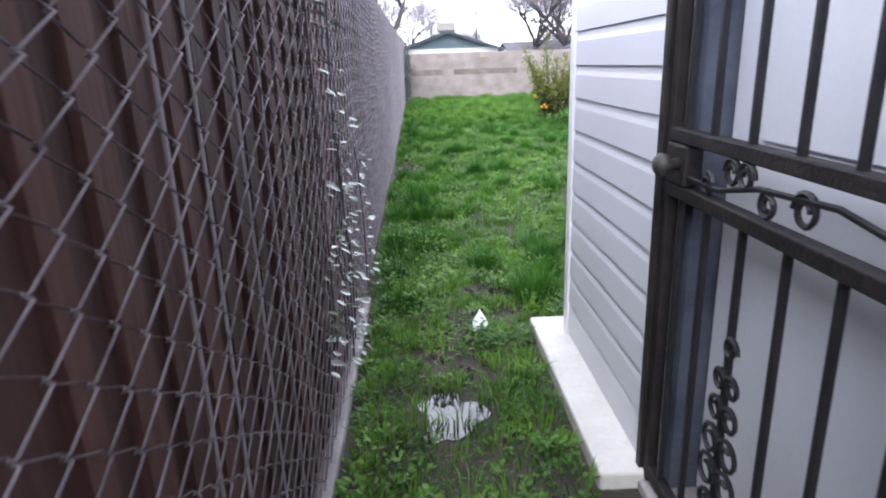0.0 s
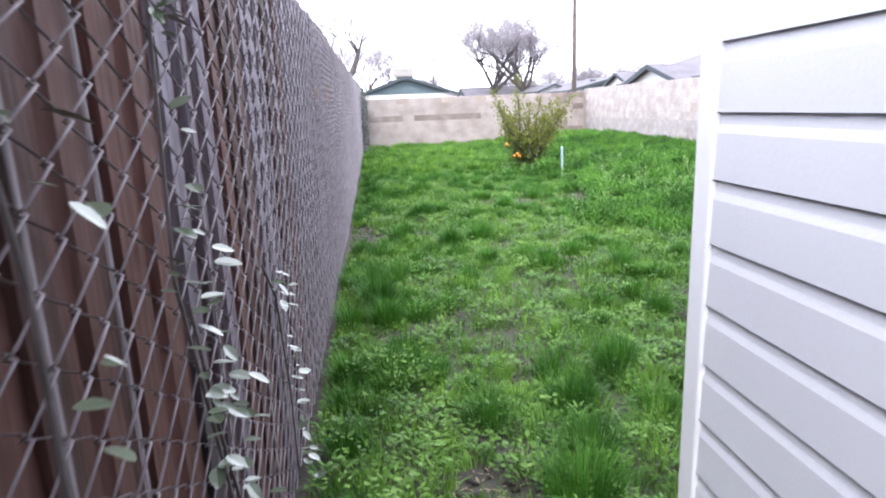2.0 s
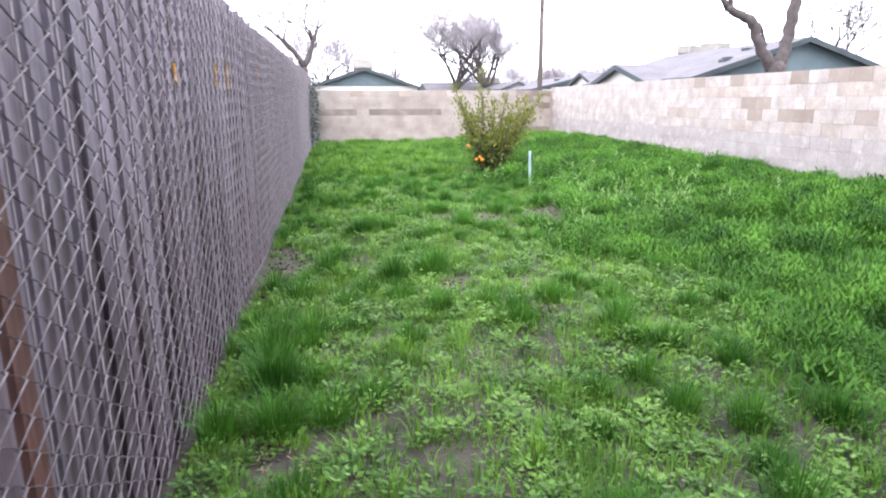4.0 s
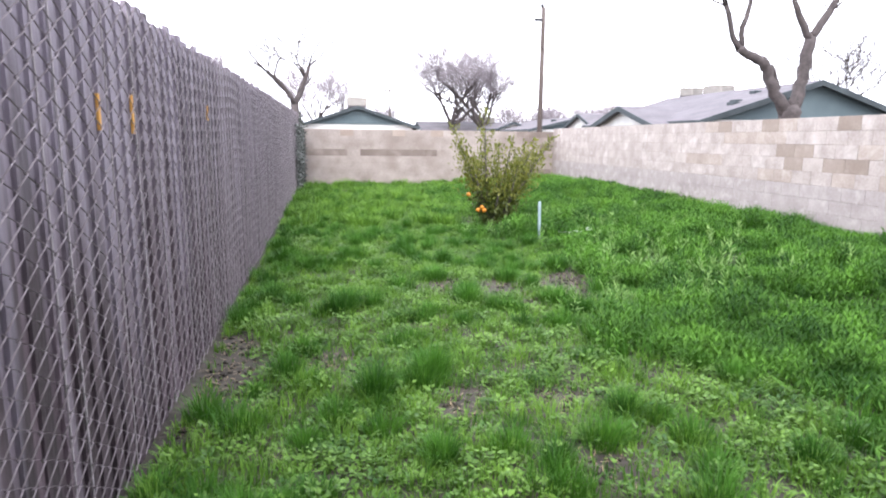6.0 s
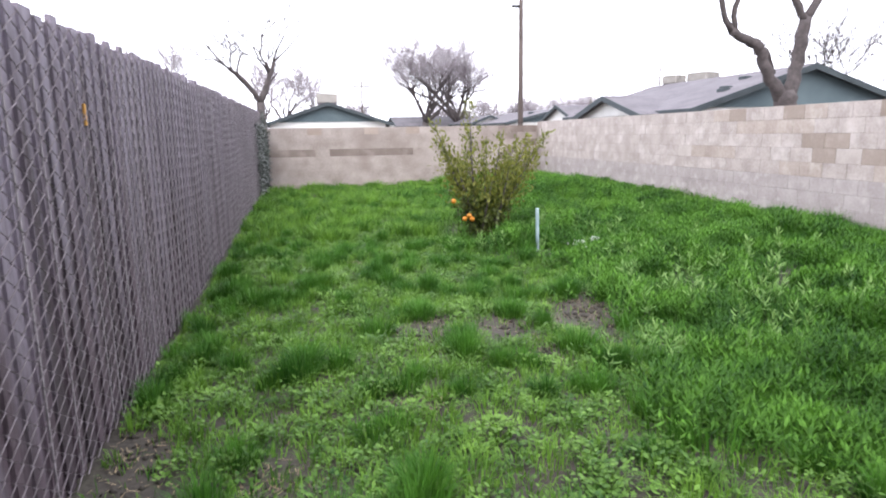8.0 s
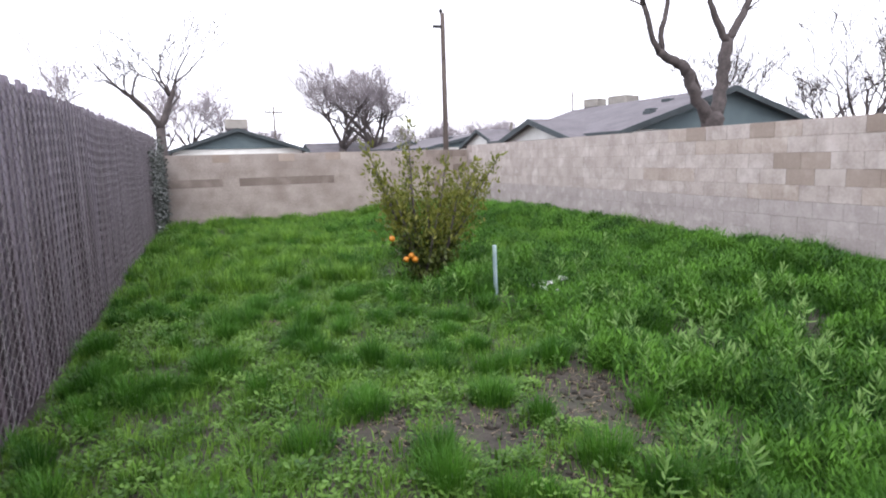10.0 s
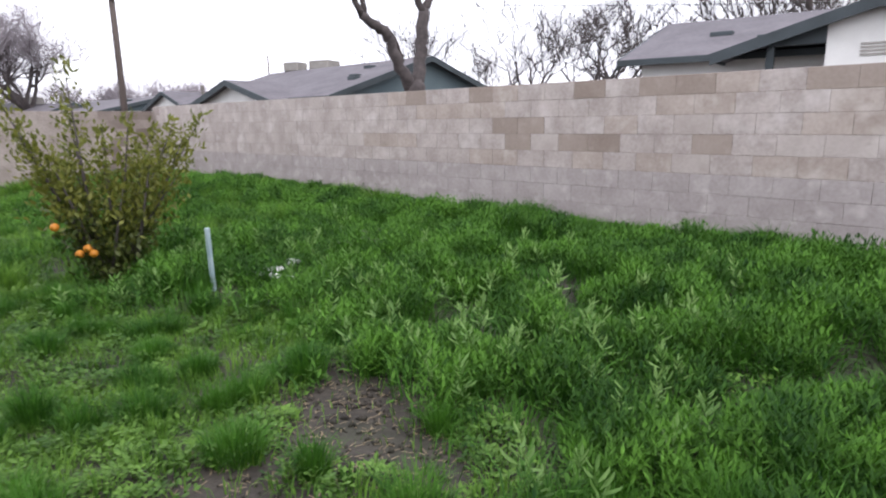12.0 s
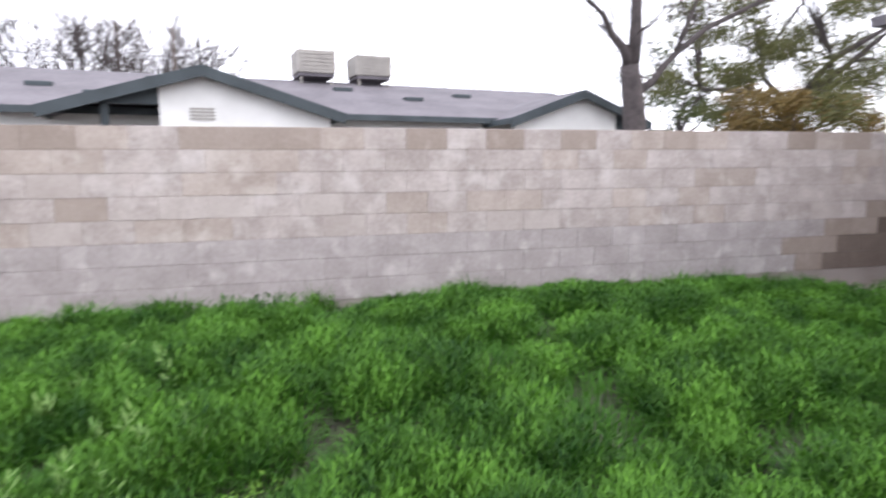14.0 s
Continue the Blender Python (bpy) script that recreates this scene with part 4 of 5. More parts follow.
# ---------------------------------------------------------------- bush
def build_bush(x, y):
    t = thing("citrus_bush", "yellow-green citrus shrub with upright shoots and orange fruit", "bush")
    g = np.random.default_rng(12)
    rnd = random.Random(12)
    wood = Build()
    z0 = gz(x, y)
    # shoots: tip offset and height
    tips = [(-0.64, 0.0, 1.60), (-0.52, 0.15, 1.40), (-0.20, -0.05, 1.84), (-0.17, 0.1, 1.50), (0.06, 0.1, 1.36), (0.20, -0.1, 1.46), (0.44, 0.05, 1.36), (0.56, -0.1, 1.40), (0.86, 0.0, 1.46), (0.66, 0.2, 1.22),
            (-0.42, -0.2, 1.15), (0.25, -0.3, 1.12), (0.50, -0.25, 1.0), (-0.15, 0.3, 1.2), (0.4, 0.3, 1.15), (-0.36, 0.2, 1.0), (0.02, -0.3, 0.9), (0.0, 0.0, 1.1), (0.3, 0.0, 1.05), (-0.3, 0.0, 1.1), (-0.5, 0.0, 1.25), (0.66, 0.0, 1.25)]
    pts, low, along, along_low = [], [], [], []
    for dx, dy, h in tips:
        base = Vector((x + rnd.uniform(-0.1, 0.1), y + rnd.uniform(-0.1, 0.1), z0))
        tip = Vector((x + dx, y + dy, z0 + h - 0.09))
        mid = base.lerp(tip, 0.5) + Vector((dx * 0.06, dy * 0.06, 0.04))
        wood.tube([base, mid, tip], [0.016, 0.011, 0.003], 5)
        for k in np.linspace(0.06, 1.0, 80):
            q = base.lerp(mid, k * 2) if k < 0.5 else mid.lerp(tip, k * 2 - 1)
            spread = 0.075 * min(1.0, 2.2 * (1.04 - k)) * (0.55 + k) + 0.016
            for _ in range(4):
                o = np.array(q) + g.normal(size=3) * np.array((spread, spread, spread * 0.6))
                # leaves low on a shoot go dark: the bush's inner shade is in their colour
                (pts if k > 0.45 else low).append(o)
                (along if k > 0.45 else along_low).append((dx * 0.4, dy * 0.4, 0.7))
    tagged(part("stem_growth", wood, M_BARK, t, smooth=True), kind="stuff")
    o = new("foliage", raw_mesh("foliage", leaf_quads(np.array(pts), g, 0.062, 0.42, 0.1, np.array(along)), LEAF_F, M_BUSH))
    o.parent = t
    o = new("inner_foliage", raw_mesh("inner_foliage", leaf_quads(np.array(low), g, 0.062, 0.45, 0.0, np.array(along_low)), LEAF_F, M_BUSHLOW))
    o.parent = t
    for fx, fy, fz in ((-0.24, -0.18, 0.37), (-0.29, -0.15, 0.33), (-0.21, -0.2, 0.33), (-0.42, -0.1, 0.55)):
        c = Vector((x + fx, y + fy, z0 + fz))
        prof = [(-1, 0.1), (-0.8, 0.6), (-0.4, 0.92), (0, 1), (0.4, 0.92), (0.8, 0.6), (1, 0.1)]
        part("fruit", Build().tube([c + Vector((0, 0, a * 0.032)) for a, _ in prof], [b * 0.033 for _, b in prof], 10), M_FRUIT, t, "ripe orange fruit", True)


build_bush(2.82, 12.9)

# ---------------------------------------------------------------- stake, litter, puddle
sz = gz(3.22, 12.05)
stake = tagged(part("stake", bevelled(Build().box(-0.015, -0.015, -0.15, 0.015, 0.015, 0.50), 0.004), M_STAKE), "thin pale blue plastic stake in the grass", "stake")
stake.matrix_world = pose(3.22, 12.05, sz, 0, -1.5, 20)


def build_paper(x, y):
    g = random.Random(2)
    b = Build()
    pts = [(-0.05, -0.04, 0.0), (0.02, -0.05, 0.01), (0.05, -0.01, 0.02), (0.03, 0.05, 0.07), (0.0, 0.03, 0.05), (-0.03, 0.01, 0.03), (0.0, -0.01, 0.035)]
    b.add(pts, [(0, 1, 6), (1, 2, 6), (2, 3, 6), (3, 4, 6), (4, 5, 6), (5, 0, 6)])
    b.add([(p[0], p[1], p[2] - 0.004) for p in pts], [(6, 1, 0), (6, 2, 1), (6, 3, 2), (6, 4, 3), (6, 5, 4), (6, 0, 5)])
    o = tagged(part("paper_scrap", b, M_PAPER), "crumpled white paper scrap lying on the grass", "paper")
    o.matrix_world = pose(x, y, gz(x, y) + 0.012, 0, 0, 20)


build_paper(0.27, 2.94)


def build_puddle(x, y):
    b = Build()
    n = 40
    g = random.Random(4)
    ph = [g.uniform(0, 6) for _ in range(4)]
    ring = []
    for i in range(n):
        a = i * math.tau / n
        k = 1 + 0.16 * math.sin(3 * a + ph[0]) + 0.12 * math.sin(5 * a + ph[1]) + 0.07 * math.sin(9 * a + ph[2])
        ring.append((x + 0.125 * k * math.cos(a), y + 0.17 * k * math.sin(a), 0.0195))
    b.add(ring + [(x, y, 0.0195)], [(i, (i + 1) % n, n) for i in range(n)])
    tagged(part("puddle", b, M_WATER), "small puddle mirroring the white sky in the mud", "puddle", kind="structure")


build_puddle(0.08, 2.13)


def debris(x, y, seed, n, mat, label, size):
    t = thing("rubble", label, "rubble", group="rubble in the grass")
    g = random.Random(seed)
    for i in range(n):
        px, py = x + g.uniform(-0.28, 0.28), y + g.uniform(-0.15, 0.15)
        b = Build()
        m = g.randint(4, 6)
        out = [(size * g.uniform(0.6, 1.3) * math.cos(k * math.tau / m), size * 0.7 * g.uniform(0.6, 1.3) * math.sin(k * math.tau / m)) for k in range(m)]
        b.prism(out, "z", 0, 0.03)
        o = part("fragment", bevelled(b, 0.005, 1), mat, t)
        o.matrix_local = pose(px, py, gz(px, py) + 0.05, g.uniform(-18, 18), g.uniform(-18, 18), g.uniform(0, 360))


debris(3.80, 11.90, 1, 6, M_PAPER, "broken pale plastic pieces in the weeds", 0.11)
debris(4.72, 11.95, 2, 6, M_BARK, "dark brush wood half hidden in the weeds", 0.12)
# orange strips stand in for yellow light showing through gaps in the boards
for y, z0, z1 in ((5.65, 1.43, 1.51), (6.58, 1.44, 1.57), (6.97, 1.43, 1.59), (8.62, 1.53, 1.63)):
    tagged(part("gap_light_strip", bevelled(Build().box(FENCE_X - 0.020, y - 0.009, z0, FENCE_X - 0.008, y + 0.009, z1), 0.003), M_GAP_LIGHT), "orange strip painted for yellow light in a fence gap", "wood sliver", group="wood slivers")


# ---------------------------------------------------------------- vine on the fence
def build_vine():
    t = thing("vine", "glossy leaved vine climbing the chain link", "vine")
    g = np.random.default_rng(5)
    stems = [((2.62, 0.05), (2.66, 0.6), (2.52, 1.1), (2.56, 1.62), (2.5, 1.9)), ((2.72, 0.1), (2.75, 0.45), (2.66, 0.75), (2.55, 1.05)), ((2.15, 0.35), (2.1, 0.75), (2.12, 1.2), (2.05, 1.55), (2.08, 1.85)),
             ((3.5, 0.1), (3.45, 0.45), (3.4, 0.8), (3.2, 0.95)), ((2.4, 0.15), (2.42, 0.5), (2.3, 0.7), (2.2, 0.75)), ((1.85, 0.4), (1.9, 0.55), (2.05, 0.7))]
    wood = Build()
    pts, along = [], []
    for st, count in zip(stems, (98, 40, 58, 46, 34, 20)):
        path = [Vector((FENCE_X + 0.012 + 0.008 * (i % 2), a, z)) for i, (a, z) in enumerate(st)]
        wood.tube(path, 0.004, 4)
        for _ in range(count):
            k = g.random() * (len(path) - 1.001)
            i = int(k)
            q = path[i].lerp(path[i + 1], k - i)
            pts.append((q.x + 0.006 + abs(g.normal()) * 0.022, q.y + g.normal() * 0.045, q.z + g.normal() * 0.03))
            along.append((1.0, g.normal() * 0.6, -0.25))
    tagged(part("vine_stem", wood, M_BARK, t), kind="stuff")
    p, al = np.array(pts), np.array(along)
    n = len(p)
    d = al + 0.35 * g.normal(size=(n, 3))
    d /= np.linalg.norm(d, axis=1, keepdims=True)
    up = np.array((0.15, 0, 1.0)) + 0.22 * g.normal(size=(n, 3))
    s = np.cross(d, up)
    s /= np.linalg.norm(s, axis=1, keepdims=True)
    L = (0.040 * g.uniform(0.55, 1.25, n))[:, None]
    nr = np.cross(s, d)
    rim = [(0, 0), (0.12, 0.2), (0.38, 0.32), (0.68, 0.27), (0.9, 0.13), (1.0, 0)]
    leaf = Build()
    leaf.v = [(q, w, 0.12 * w - 0.08 * q * q) for q, w in rim] + [(q, -w, 0.12 * w - 0.08 * q * q) for q, w in rim[-2:0:-1]]
    leaf.f = [tuple(range(6)), (0, 5, 6, 7, 8, 9)]
    blade = leaf.mesh("leaf", M_IVY)
    for i in range(n):
        o = new("leaf", blade)
        o.parent = t
        k = float(L[i, 0])
        m = Matrix(((d[i, 0], s[i, 0], nr[i, 0]), (d[i, 1], s[i, 1], nr[i, 1]), (d[i, 2], s[i, 2], nr[i, 2]))).to_4x4() @ Matrix.Scale(k, 4)
        m.translation = Vector(p[i].tolist())
        o.matrix_local = m
    # dense growth where the fence meets the back wall
    e = thing("ivy", "dense dark ivy over the fence end by the block wall", "ivy")
    m = 4600
    y = 18.5 + 2.58 * g.random(m) ** 0.6
    top = 1.55 + 0.42 * np.sin(5.1 * y) * np.sin(2.3 * y + 1)
    p = np.stack([FENCE_X + 0.02 + np.abs(g.normal(size=m)) * 0.055, y, 0.1 + g.random(m) ** 0.8 * top], 1)
    o = new("leaf_mass", raw_mesh("leaves", leaf_quads(p, g, 0.055, 0.7, 0.0, np.tile((0.6, 0, -0.3), (m, 1))), LEAF_F, M_IVYDARK))
    o.parent = e
    part("ivy_stem", Build().tube([(FENCE_X + 0.02, 20.2, 0), (FENCE_X + 0.03, 20.1, 0.8), (FENCE_X + 0.03, 20.3, 1.7)], 0.012, 5), M_BARK, e)


build_vine()

# ---------------------------------------------------------------- grass and weeds
BARE = [(2.62, 9.67, 0.46), (2.55, 9.30, 0.36), (1.43, 9.60, 0.26), (1.91, 9.36, 0.36), (1.10, 11.96, 0.15), (1.11, 8.41, 0.18), (-0.15, 7.75, 0.34), (0.39, 7.85, 0.14), (1.66, 7.10, 0.2), (1.08, 7.14, 0.2),
        (0.10, 2.55, 0.22), (0.08, 2.13, 0.17), (0.38, 3.47, 0.15), (0.76, 4.42, 0.15), (-0.01, 4.99, 0.12), (1.55, 6.40, 0.13), (-0.21, 7.30, 0.30), (-0.2, 8.2, 0.24), (2.75, 9.9, 0.3), (0.15, 2.95, 0.2), (0.45, 3.2, 0.1), (3.22, 11.95, 0.26), (2.0, 8.9, 0.12), (3.75, 11.75, 0.26), (4.7, 11.8, 0.16)]
TUFTS = [(0.56, 9.04), (2.96, 8.14), (2.30, 8.92), (1.54, 8.97), (2.45, 10.22), (2.76, 10.19), (2.02, 10.39), (2.09, 9.71), (1.66, 10.73), (1.02, 7.58), (0.66, 7.29), (-0.22, 11.71), (1.41, 9.82), (0.72, 11.55), (3.04, 9.99),
         (1.38, 11.77), (1.04, 9.54), (2.36, 8.62), (0.70, 11.97), (2.91, 8.03), (0.95, 7.44), (0.51, 8.88), (-0.05, 5.6), (-0.1, 6.0), (0.0, 5.2), (-0.2, 4.4), (0.62, 3.3), (0.75, 3.6)]


def cover(x, y):
    """How thick the growth is: 0 on bare patches, 1 elsewhere."""
    c = np.ones_like(x)
    for a, b, r in BARE:
        d = np.hypot((x - a) * (1 + 0.2 * np.sin(7 * y)), (y - b) * 0.8)
        c = np.minimum(c, 0.05 + 0.95 * smooth(r * 0.35, r * 1.15, d + 0.06 * np.sin(17 * x + 3) * np.sin(23 * y) + 0.05 * np.sin(19 * y + 9 * x)))
    patch = np.sin(2.1 * x + 1.3 * np.sin(1.7 * y)) * np.sin(1.9 * y + 1.1 * np.sin(2.3 * x)) + 0.5 * np.sin(5.3 * x + 4.1 * y) * np.sin(6.1 * y - 2 * x)
    c = c * (0.45 + 0.55 * smooth(-0.7, 0.1, patch))
    inside = (x > FENCE_X + 0.04) & (x < WALL_X - 0.02) & (y < BACK_Y - 0.02) & ((y > HOUSE_Y + 0.2) | (x < HOUSE_X - 0.17)) & ((x > FENCE_X + 0.075) | (y > 3.4))
    return c * inside


def bank(x, y):
    """Where the tall leafy weeds stand: the bank towards the side wall."""
    edge = 2.75 + 0.35 * np.sin(1.3 * y) + 0.25 * np.sin(2.9 * y + 1) - 0.12 * np.clip(9 - y, 0, 5)
    return smooth(-0.25, 0.7, x - edge)


def clumped(x, y, cell, seed):
    """Nearest clump of a jittered grid: dome height 0 to 1, the clump's own random number and the way out from its middle."""
    def rand(i, j, k):
        h = np.sin(i * 127.1 + j * 311.7 + k * 74.7 + seed * 19.3) * 43758.5453
        return h - np.floor(h)
    ci, cj = np.floor(x / cell), np.floor(y / cell)
    best, own, ang = np.full(x.shape, 9.0), np.zeros(x.shape), np.zeros(x.shape)
    for di in (-1, 0, 1):
        for dj in (-1, 0, 1):
            i, j = ci + di, cj + dj
            dx, dy = x - (i + 0.1 + 0.8 * rand(i, j, 1)) * cell, y - (j + 0.1 + 0.8 * rand(i, j, 2)) * cell
            d = np.hypot(dx, dy) / (cell * (0.55 + 0.35 * rand(i, j, 3)))
            near = d < best
            best, own, ang = np.where(near, d, best), np.where(near, rand(i, j, 4), own), np.where(near, np.arctan2(dy, dx), ang)
    return np.clip(1 - best ** 2, 0, 1), own, ang


def scatter(n, x0, x1, y0, y1, weight, seed):
    g = np.random.default_rng(seed)
    x, y = g.uniform(x0, x1, n), g.uniform(y0, y1, n)
    keep = g.random(n) < weight(x, y)
    return x[keep], y[keep], g


def blades(x, y, g, height, width, lean, curl=0.5, heading=None):
    """Grass blades of two segments: array (n, 5, 3)."""
    n = len(x)
    z = ground_z(x, y) - 0.004
    a = g.uniform(0, math.tau, n) if heading is None else heading
    h = height * g.uniform(0.55, 1.3, n)
    k = lean * g.uniform(0.2, 1.4, n)
    dx, dy = np.cos(a) * k, np.sin(a) * k
    w = width * g.uniform(0.7, 1.3, n) * 0.5
    b = a + g.uniform(-0.9, 0.9, n) + math.pi / 2
    sx, sy = np.cos(b) * w, np.sin(b) * w
    base, mid = np.stack([x, y, z], 1), np.stack([x + dx * h * 0.45, y + dy * h * 0.45, z + h * 0.62], 1)
    tip = np.stack([x + dx * h * (1 + curl), y + dy * h * (1 + curl), z + h * (1.0 - 0.25 * k)], 1)
    s = np.stack([sx, sy, 0 * sx], 1)
    return np.stack([base - s, base + s, mid + s * 0.85, mid - s * 0.85, tip], 1)


BLADE_F = [(0, 1, 2, 3), (3, 2, 4)]


def stuff(name, verts, faces, mat, label, category):
    tagged(new(name, raw_mesh(name, verts, faces, mat)), label, category, kind="stuff")


def clumped_grass(n, x0, x1, y0, y1, weight, seed, cell, low, high, width, mat, label, floor=0.12):
    """Grass whose blades stand in small domes with thinner growth between them."""
    x, y, g = scatter(n, x0, x1, y0, y1, weight, seed)
    dome, own, ang = clumped(x, y, cell, seed)
    keep = g.random(len(x)) < floor + 1.1 * dome
    x, y, dome, own, ang = x[keep], y[keep], dome[keep], own[keep], ang[keep]
    h = low + (high - low) * (0.25 + 0.75 * own) * np.sqrt(dome)
    stuff("grass", blades(x, y, g, h, width, 0.25 + 0.7 * (1 - dome), 0.7, ang + 0.7 * g.normal(size=len(x))), BLADE_F, mat, label, "grass")


def build_grass():
    lawn = lambda x, y: cover(x, y) * (1 - bank(x, y))
    mass = lambda x, y: (0.4 + 0.6 * cover(x, y)) * (cover(x, y) > 0.2) * bank(x, y)
    clumped_grass(300000, -0.32, 4.6, 1.0, 13.6, lawn, 21, 0.17, 0.03, 0.105, 0.0058, M_GRASS, "bright green short uneven lawn grass")
    clumped_grass(120000, -0.32, 6.68, 13.4, 21.1, cover, 22, 0.42, 0.06, 0.24, 0.009, M_GRASS, "bright green long grass at the yard's end")
    clumped_grass(150000, 1.8, 6.68, 2.9, 13.6, mass, 23, 0.40, 0.05, 0.27, 0.0062, M_TUFT, "deep green long grass on the bank by the block wall", 0.5)
    # tufts: domes of blades leaning away from the middle
    g = np.random.default_rng(24)
    spots = [(a, b, 1.4) for a, b in TUFTS]
    spots += [(g.uniform(-0.2, 6.3), g.uniform(10.5, 20.5), g.uniform(0.8, 1.2)) for _ in range(190)]
    spots += [(g.uniform(-0.2, 3.4), g.uniform(3.2, 13.0), g.uniform(0.45, 0.95)) for _ in range(230)]
    spots += [(g.uniform(-0.3, 0.0), yy + g.uniform(-0.15, 0.15), g.uniform(0.6, 1.1)) for yy in np.arange(3.3, 20, 0.33)]
    out = []
    clear = cover(np.array([q[0] for q in spots]), np.array([q[1] for q in spots]))
    for (a, b, k), free in zip(spots, clear):
        if free < 0.4 and k < 1.0:
            continue
        n = int(g.uniform(240, 380) * (0.4 + 0.6 * k))
        R = g.uniform(0.07, 0.12) * (0.55 + 0.45 * k)
        q, ang = np.sqrt(g.random(n)), g.uniform(0, math.tau, n)
        x, y = a + R * q * np.cos(ang), b + R * q * np.sin(ang)
        keep = (x > FENCE_X + 0.03) & (x < WALL_X) & (y < BACK_Y) & ((y > HOUSE_Y + 0.2) | (x < HOUSE_X - 0.17))
        h = g.uniform(0.13, 0.21) * (0.4 + 0.6 * k) * (1.05 - 0.4 * q)
        out.append(blades(x[keep], y[keep], g, h[keep], 0.0040, 0.12 + 0.42 * q[keep], 0.5, ang[keep] + 0.5 * g.normal(size=int(keep.sum()))))
    stuff("grass_tufts", np.concatenate(out), BLADE_F, M_TUFT, "taller dense grass tufts scattered in the lawn", "grass")


def build_weeds():
    # low leafy clumps through the lawn
    low = lambda x, y: (cover(x, y) > 0.3) * (1 - 0.7 * bank(x, y)) * (0.45 + 0.55 * smooth(-0.4, 0.5, np.sin(2.7 * x + 1) * np.sin(2.2 * y) + 0.2))
    cx, cy, g = scatter(5600, -0.28, 4.4, 1.2, 14.5, low, 31)
    m = 46
    R, H = g.uniform(0.04, 0.13, len(cx)), g.uniform(0.03, 0.10, len(cx))
    # a taller leafy patch beside the fence
    ex = 26
    cx, cy = np.concatenate([cx, g.uniform(-0.27, 0.16, ex)]), np.concatenate([cy, g.uniform(3.1, 4.5, ex)])
    R, H = np.concatenate([R, g.uniform(0.08, 0.15, ex)]), np.concatenate([H, g.uniform(0.10, 0.19, ex)])
    # a broad-leaved patch at the far end of the fence
    cx, cy = np.concatenate([cx, g.uniform(-0.25, 0.12, 16)]), np.concatenate([cy, g.uniform(17.2, 18.6, 16)])
    R, H = np.concatenate([R, g.uniform(0.10, 0.18, 16)]), np.concatenate([H, g.uniform(0.22, 0.42, 16)])
    q, a = np.sqrt(g.random(len(cx) * m)), g.uniform(0, math.tau, len(cx) * m)
    n = len(q)
    X, Y = np.repeat(cx, m) + np.repeat(R, m) * q * np.cos(a), np.repeat(cy, m) + np.repeat(R, m) * q * np.sin(a)
    p = np.stack([X, Y, ground_z(X, Y) + np.repeat(H, m) * (1 - 0.75 * q * q) * g.uniform(0.45, 1.05, n)], 1)
    a = a + 0.9 * g.normal(size=n)
    al = np.stack([np.cos(a), np.sin(a), g.uniform(-0.15, 0.75, n)], 1)
    s = np.stack([-np.sin(a), np.cos(a), g.uniform(-0.35, 0.35, n)], 1)
    L = g.uniform(0.015, 0.036, n)[:, None]
    w = L * np.repeat(g.uniform(0.16, 0.40, len(cx)), m)[:, None]
    v = np.stack([p, p + al * L * 0.55 + s * w, p + al * L, p + al * L * 0.55 - s * w], 1)
    ok = (X > FENCE_X + 0.03) & ((Y > HOUSE_Y + 0.2) | (X < HOUSE_X - 0.17)) & (np.hypot(X - 0.08, Y - 2.13) > 0.17)
    stuff("low_weeds", v[ok], LEAF_F, M_WEED, "low leafy weeds growing in clumps through the grass", "weeds")
    # tall leafy weeds on the bank, in rounded clumps
    x, y, g = scatter(58000, 1.8, 6.66, 3.0, 18.0, lambda x, y: bank(x, y) * (cover(x, y) > 0.3), 32)
    dome, own, _ = clumped(x, y, 0.40, 23)
    keep = (g.random(len(x)) < dome * 1.25) & (own > 0.12)
    x, y = x[keep], y[keep]
    hp = (0.04 + 0.29 * (0.22 + 0.78 * own[keep]) * np.sqrt(dome[keep])) * g.uniform(0.8, 1.15, len(x))
    hp = hp * (1 - 0.5 * smooth(5.8, 6.5, x))
    k = 12
    hgt = np.repeat(hp, k)
    X, Y = np.repeat(x, k), np.repeat(y, k)
    n = len(X)
    f = np.tile(np.linspace(0.15, 1.0, k), len(x))
    a = np.tile(np.arange(k) * 2.4, len(x)) + np.repeat(g.uniform(0, 6, len(x)), k)
    p = np.stack([X + g.normal(size=n) * 0.012, Y + g.normal(size=n) * 0.012, ground_z(X, Y) + hgt * f], 1)
    tilt = 0.15 + 0.9 * f + g.normal(size=n) * 0.25
    al = np.stack([np.cos(a), np.sin(a), tilt], 1)
    al /= np.linalg.norm(al, axis=1, keepdims=True)
    s = np.stack([-np.sin(a), np.cos(a), g.uniform(-0.25, 0.25, n)], 1)
    L = (g.uniform(0.036, 0.080, n) * (1.15 - 0.4 * f))[:, None]
    nr = np.cross(s, al)
    w = L * g.uniform(0.07, 0.16, n)[:, None]
    v = np.stack([p, p + al * L * 0.5 + s * w - nr * L * 0.04, p + al * L - nr * L * 0.18, p + al * L * 0.5 - s * w - nr * L * 0.04], 1)
    stuff("tall_weeds", v, LEAF_F, M_WEED2, "knee-high leafy green weeds by the block wall", "weeds")


